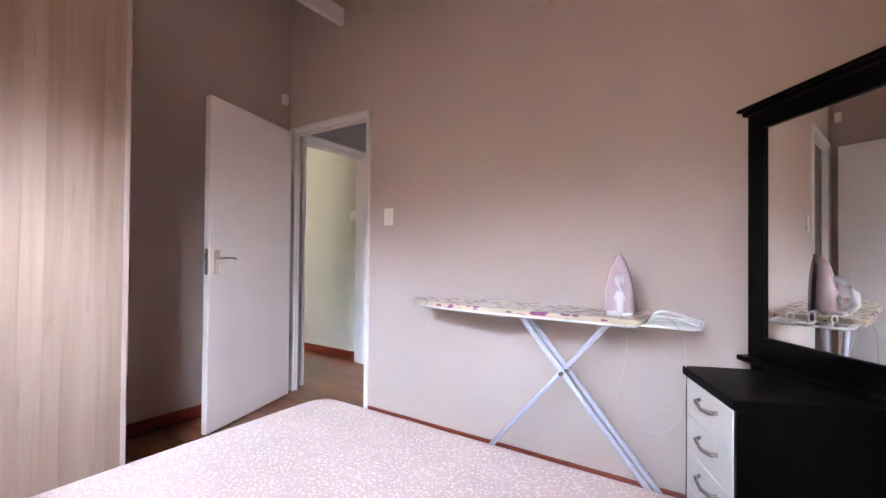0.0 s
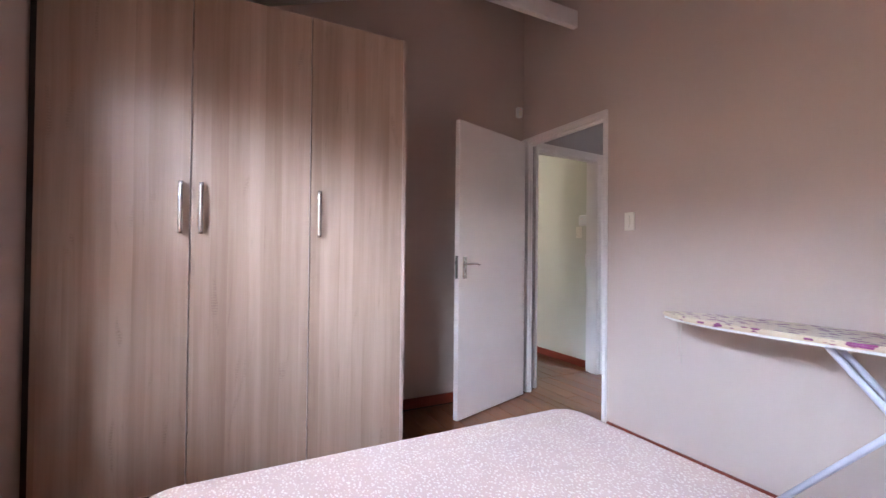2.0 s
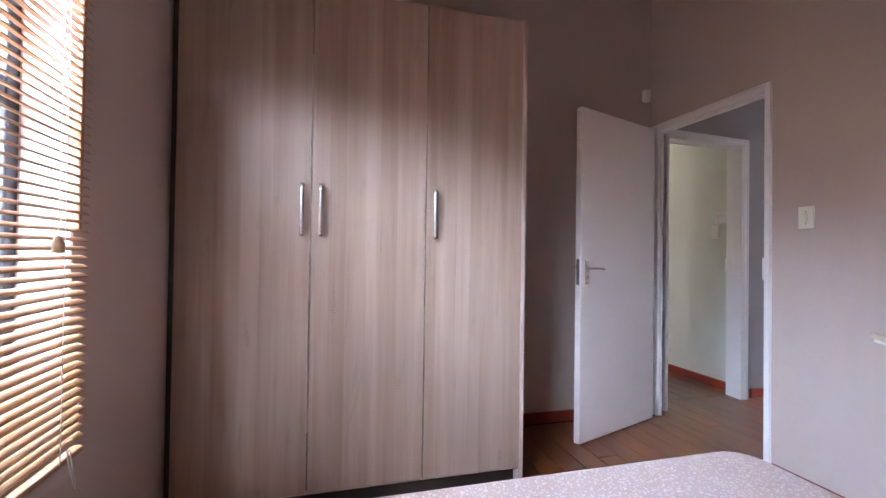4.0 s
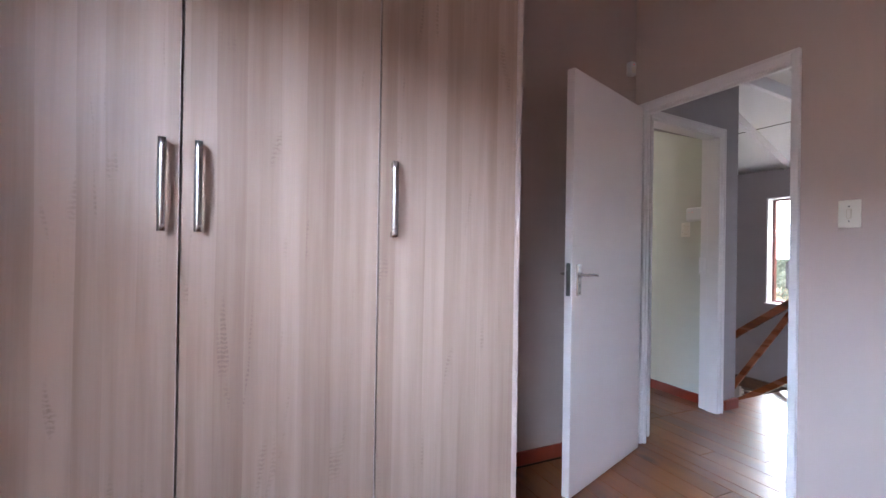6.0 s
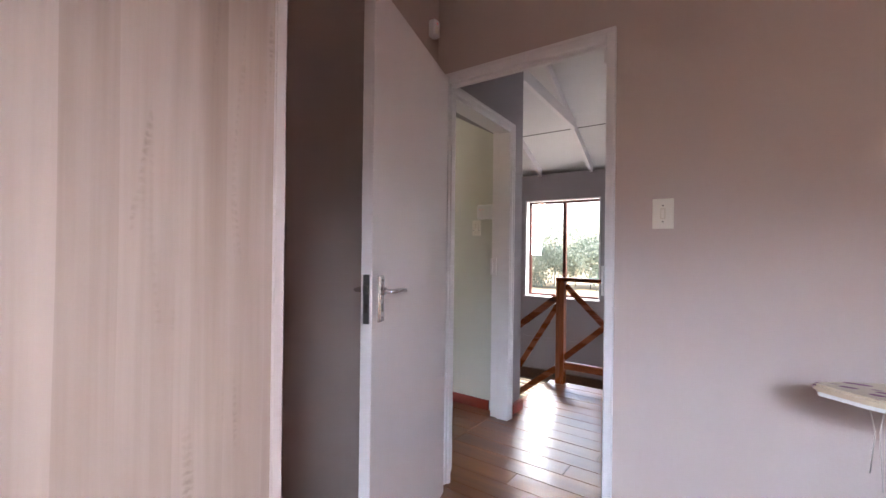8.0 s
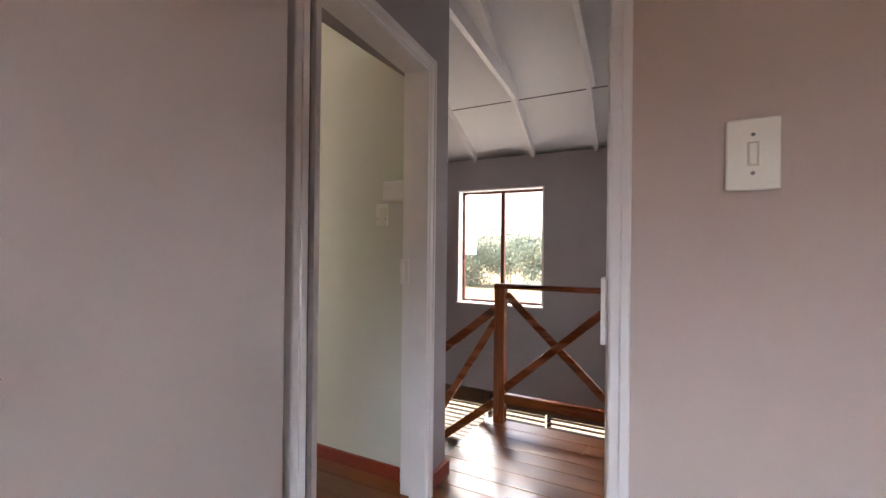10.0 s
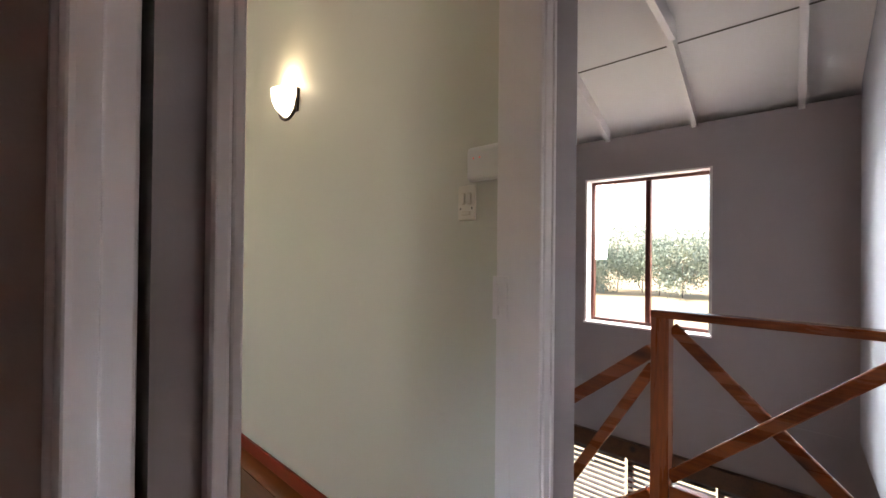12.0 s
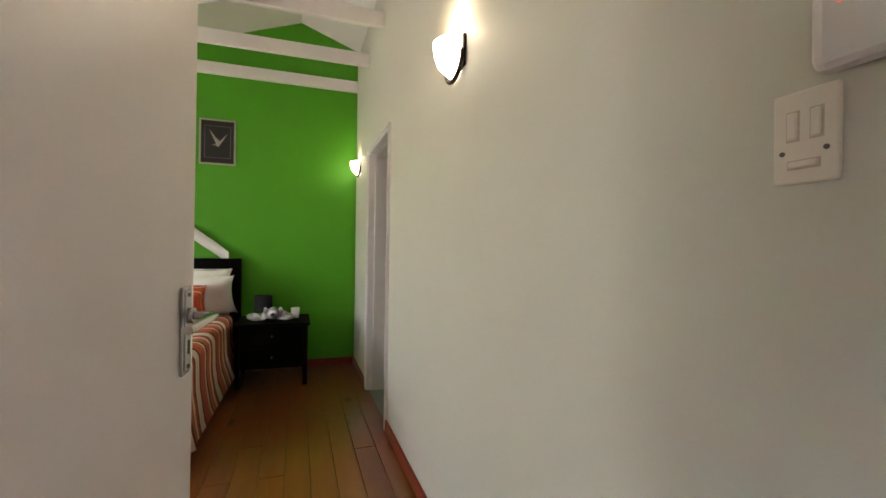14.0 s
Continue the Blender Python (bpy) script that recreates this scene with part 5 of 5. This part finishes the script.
part("print", box(0.002, 0.008, -0.146, 0.146, -0.206, 0.206), M_PIC, pic)
ln = bmesh.new()
for a in ((-0.115, 0.115, -0.155, -0.152), (-0.115, 0.115, 0.152, 0.155), (-0.115, -0.112, -0.152, 0.152), (0.112, 0.115, -0.152, 0.152)):
    bx(ln, 0.0082, 0.0092, a[0], a[1], a[2], a[3])
part("mount_line", ln, M_MIST, pic)
bd = bmesh.new()
for poly in (((0.0, 0.02), (-0.075, 0.12), (-0.02, -0.005)), ((0.01, 0.0), (0.085, 0.085), (0.025, -0.02)), ((-0.02, -0.005), (0.0, 0.03), (0.03, -0.01), (0.005, -0.05)), ((-0.01, -0.02), (-0.05, -0.03), (0.0, -0.04))):
    prism(bd, poly, 0.0084, 0.0098, "x")
part("bird_shape", bd, M_BIRD, pic, "pale flying bird shape")
nb = bmesh.new()
cols = []
for k in range(25):
    u = k / 24
    y = 0.9 + 1.62 * u
    z = 2.05 - 0.92 * u ** 1.4
    dx = 0.02 * math.sin(k * 1.9)
    cols.append([nb.verts.new((-7.14 + dx + e, y, zz)) for e in (0, 0.01) for zz in (z - 0.11 + 0.05 * u, z + 0.05)])
for a, b in zip(cols, cols[1:]):
    for i, j in ((0, 1), (1, 3), (3, 2), (2, 0)):
        nb.faces.new((a[i], a[j], b[j], b[i])).smooth = True
bmesh.ops.recalc_face_normals(nb, faces=nb.faces[:])
tagged(part("bed_net", nb, M_NET), "white gathered netting draped down to the headboard", "bed net")

# ---- outside ----
structure("ground", bx(bmesh.new(), -3000, 3000, -3000, 3000, -3.2, -2.9), M_EARTH, "dry grassy garden ground", "ground")


def tree(at, height, seed):
    rnd = random.Random(seed)
    t = thing("tree", at, "broad green tree standing in the garden", "tree", "garden trees")
    trunk = bmesh.new()
    tube(trunk, [(0, 0, 0), (0.05, 0.02, height * 0.25), (-0.03, 0.05, height * 0.5), (0.02, 0, height * 0.75)], 0.05, 8)
    tips = []
    for _ in range(16):
        a = rnd.uniform(0, 6.283)
        z0 = height * rnd.uniform(0.0, 0.6)
        r = height * rnd.uniform(0.22, 0.38)
        tip = (r * math.cos(a), r * math.sin(a), z0 + height * rnd.uniform(0.08, 0.28))
        tube(trunk, [(0, 0, z0), (tip[0] * 0.5, tip[1] * 0.5, z0 + 0.12 * height), tip], 0.016, 6)
        tips.append(tip)
    tips.append((0, 0, height * 0.9))
    part("trunk", trunk, M_BARK, t)
    verts, faces = [], []
    for _ in range(3800):
        c = rnd.choice(tips)
        r = height * 0.17
        p = Vector((c[0] + rnd.gauss(0, r * 0.6), c[1] + rnd.gauss(0, r * 0.6), c[2] + rnd.gauss(0, r * 0.5)))
        s = rnd.uniform(0.09, 0.19)
        q = Euler((rnd.uniform(0, 6.3), rnd.uniform(0, 6.3), rnd.uniform(0, 6.3))).to_matrix()
        i = len(verts)
        for e in ((-s, 0, 0), (0, -s * 0.45, 0.02), (s, 0, 0), (0, s * 0.45, 0.02)):
            verts.append(p + q @ Vector(e))
        faces.append((i, i + 1, i + 2, i + 3))
    me = bpy.data.meshes.new("crown")
    me.from_pydata(verts, [], faces)
    me.materials.append(M_FOLI)
    cr = new("crown", me)
    cr.parent = t
    return t


for i, (tx, ty, th) in enumerate(((-26.5, 49.0, 6.9), (-22.0, 46.0, 6.0), (-17.8, 50.0, 6.9), (-13.2, 47.0, 6.2), (-8.0, 49.0, 6.5), (-24.0, 47.0, 6.6), (-20.0, 49.0, 7.2), (-15.5, 48.0, 5.6), (-11.0, 50.0, 6.8), (-29.0, 51.0, 7.4), (-35.0, 50.0, 6.6), (-3.0, 48.0, 6.2), (5.0, 49.0, 6.8), (-17.0, -22.0, 6.0), (-24.0, -16.0, 6.4))):
    tree((tx, ty, -2.9), th, 10 + i)

# ---- floors, board by board ----
def boards(name, x0, x1, y0, y1, label, seed, width=0.132, lens=(1.3, 2.6)):
    """A timber floor whose boards run along x."""
    base = structure(name, bx(bmesh.new(), x0, x1, y0, y1, -0.2, -0.022), M_SUB, label, "floor")
    rnd = random.Random(seed)
    meshes = {}
    y = y0
    while y < y1 - 0.01:
        w = min(width, y1 - y)
        x = x0
        left = rnd.uniform(0.4, lens[1])
        while x < x1 - 0.01:
            L = min(round(left, 1), x1 - x)
            if x1 - x - L < 0.3:
                L = x1 - x
            key = (round(L, 3), round(w, 3))
            if key not in meshes:
                bm = box(0.0012, L - 0.0012, 0.0012, w - 0.0012, -0.021, 0, bev=0.0016, seg=1)
                me = bpy.data.meshes.new("floorboard")
                bm.to_mesh(me)
                bm.free()
                me.materials.append(M_FLOOR)
                meshes[key] = me
            ob = new("floorboard", meshes[key])
            ob.parent = base
            ob.location = (x, y, rnd.uniform(-0.0012, 0))
            x += L
            left = rnd.uniform(*lens)
        y += width
    return base


boards("floor_bedroom", -2.47, 1.25, -0.2, 2.78, "varnished orange-brown pine floorboards in the bedroom", 1)
boards("floor_landing", -2.68, -1.50, 2.78, 4.76, "varnished orange-brown pine floorboards on the landing", 2, lens=(1.0, 2.0))
boards("floor_green_room", -7.18, -2.68, -0.2, 3.76, "varnished brown pine floorboards in the green bedroom", 3)
boards("floor_bunk_room", -1.50, 1.25, 2.85, 6.55, "dark varnished floorboards in the bunk room", 4)
structure("floor_bathroom", bx(bmesh.new(), -7.18, -5.3, 3.76, 5.6, -0.2, -0.004), M_TILE, "grey-green bathroom floor tiles", "floor")
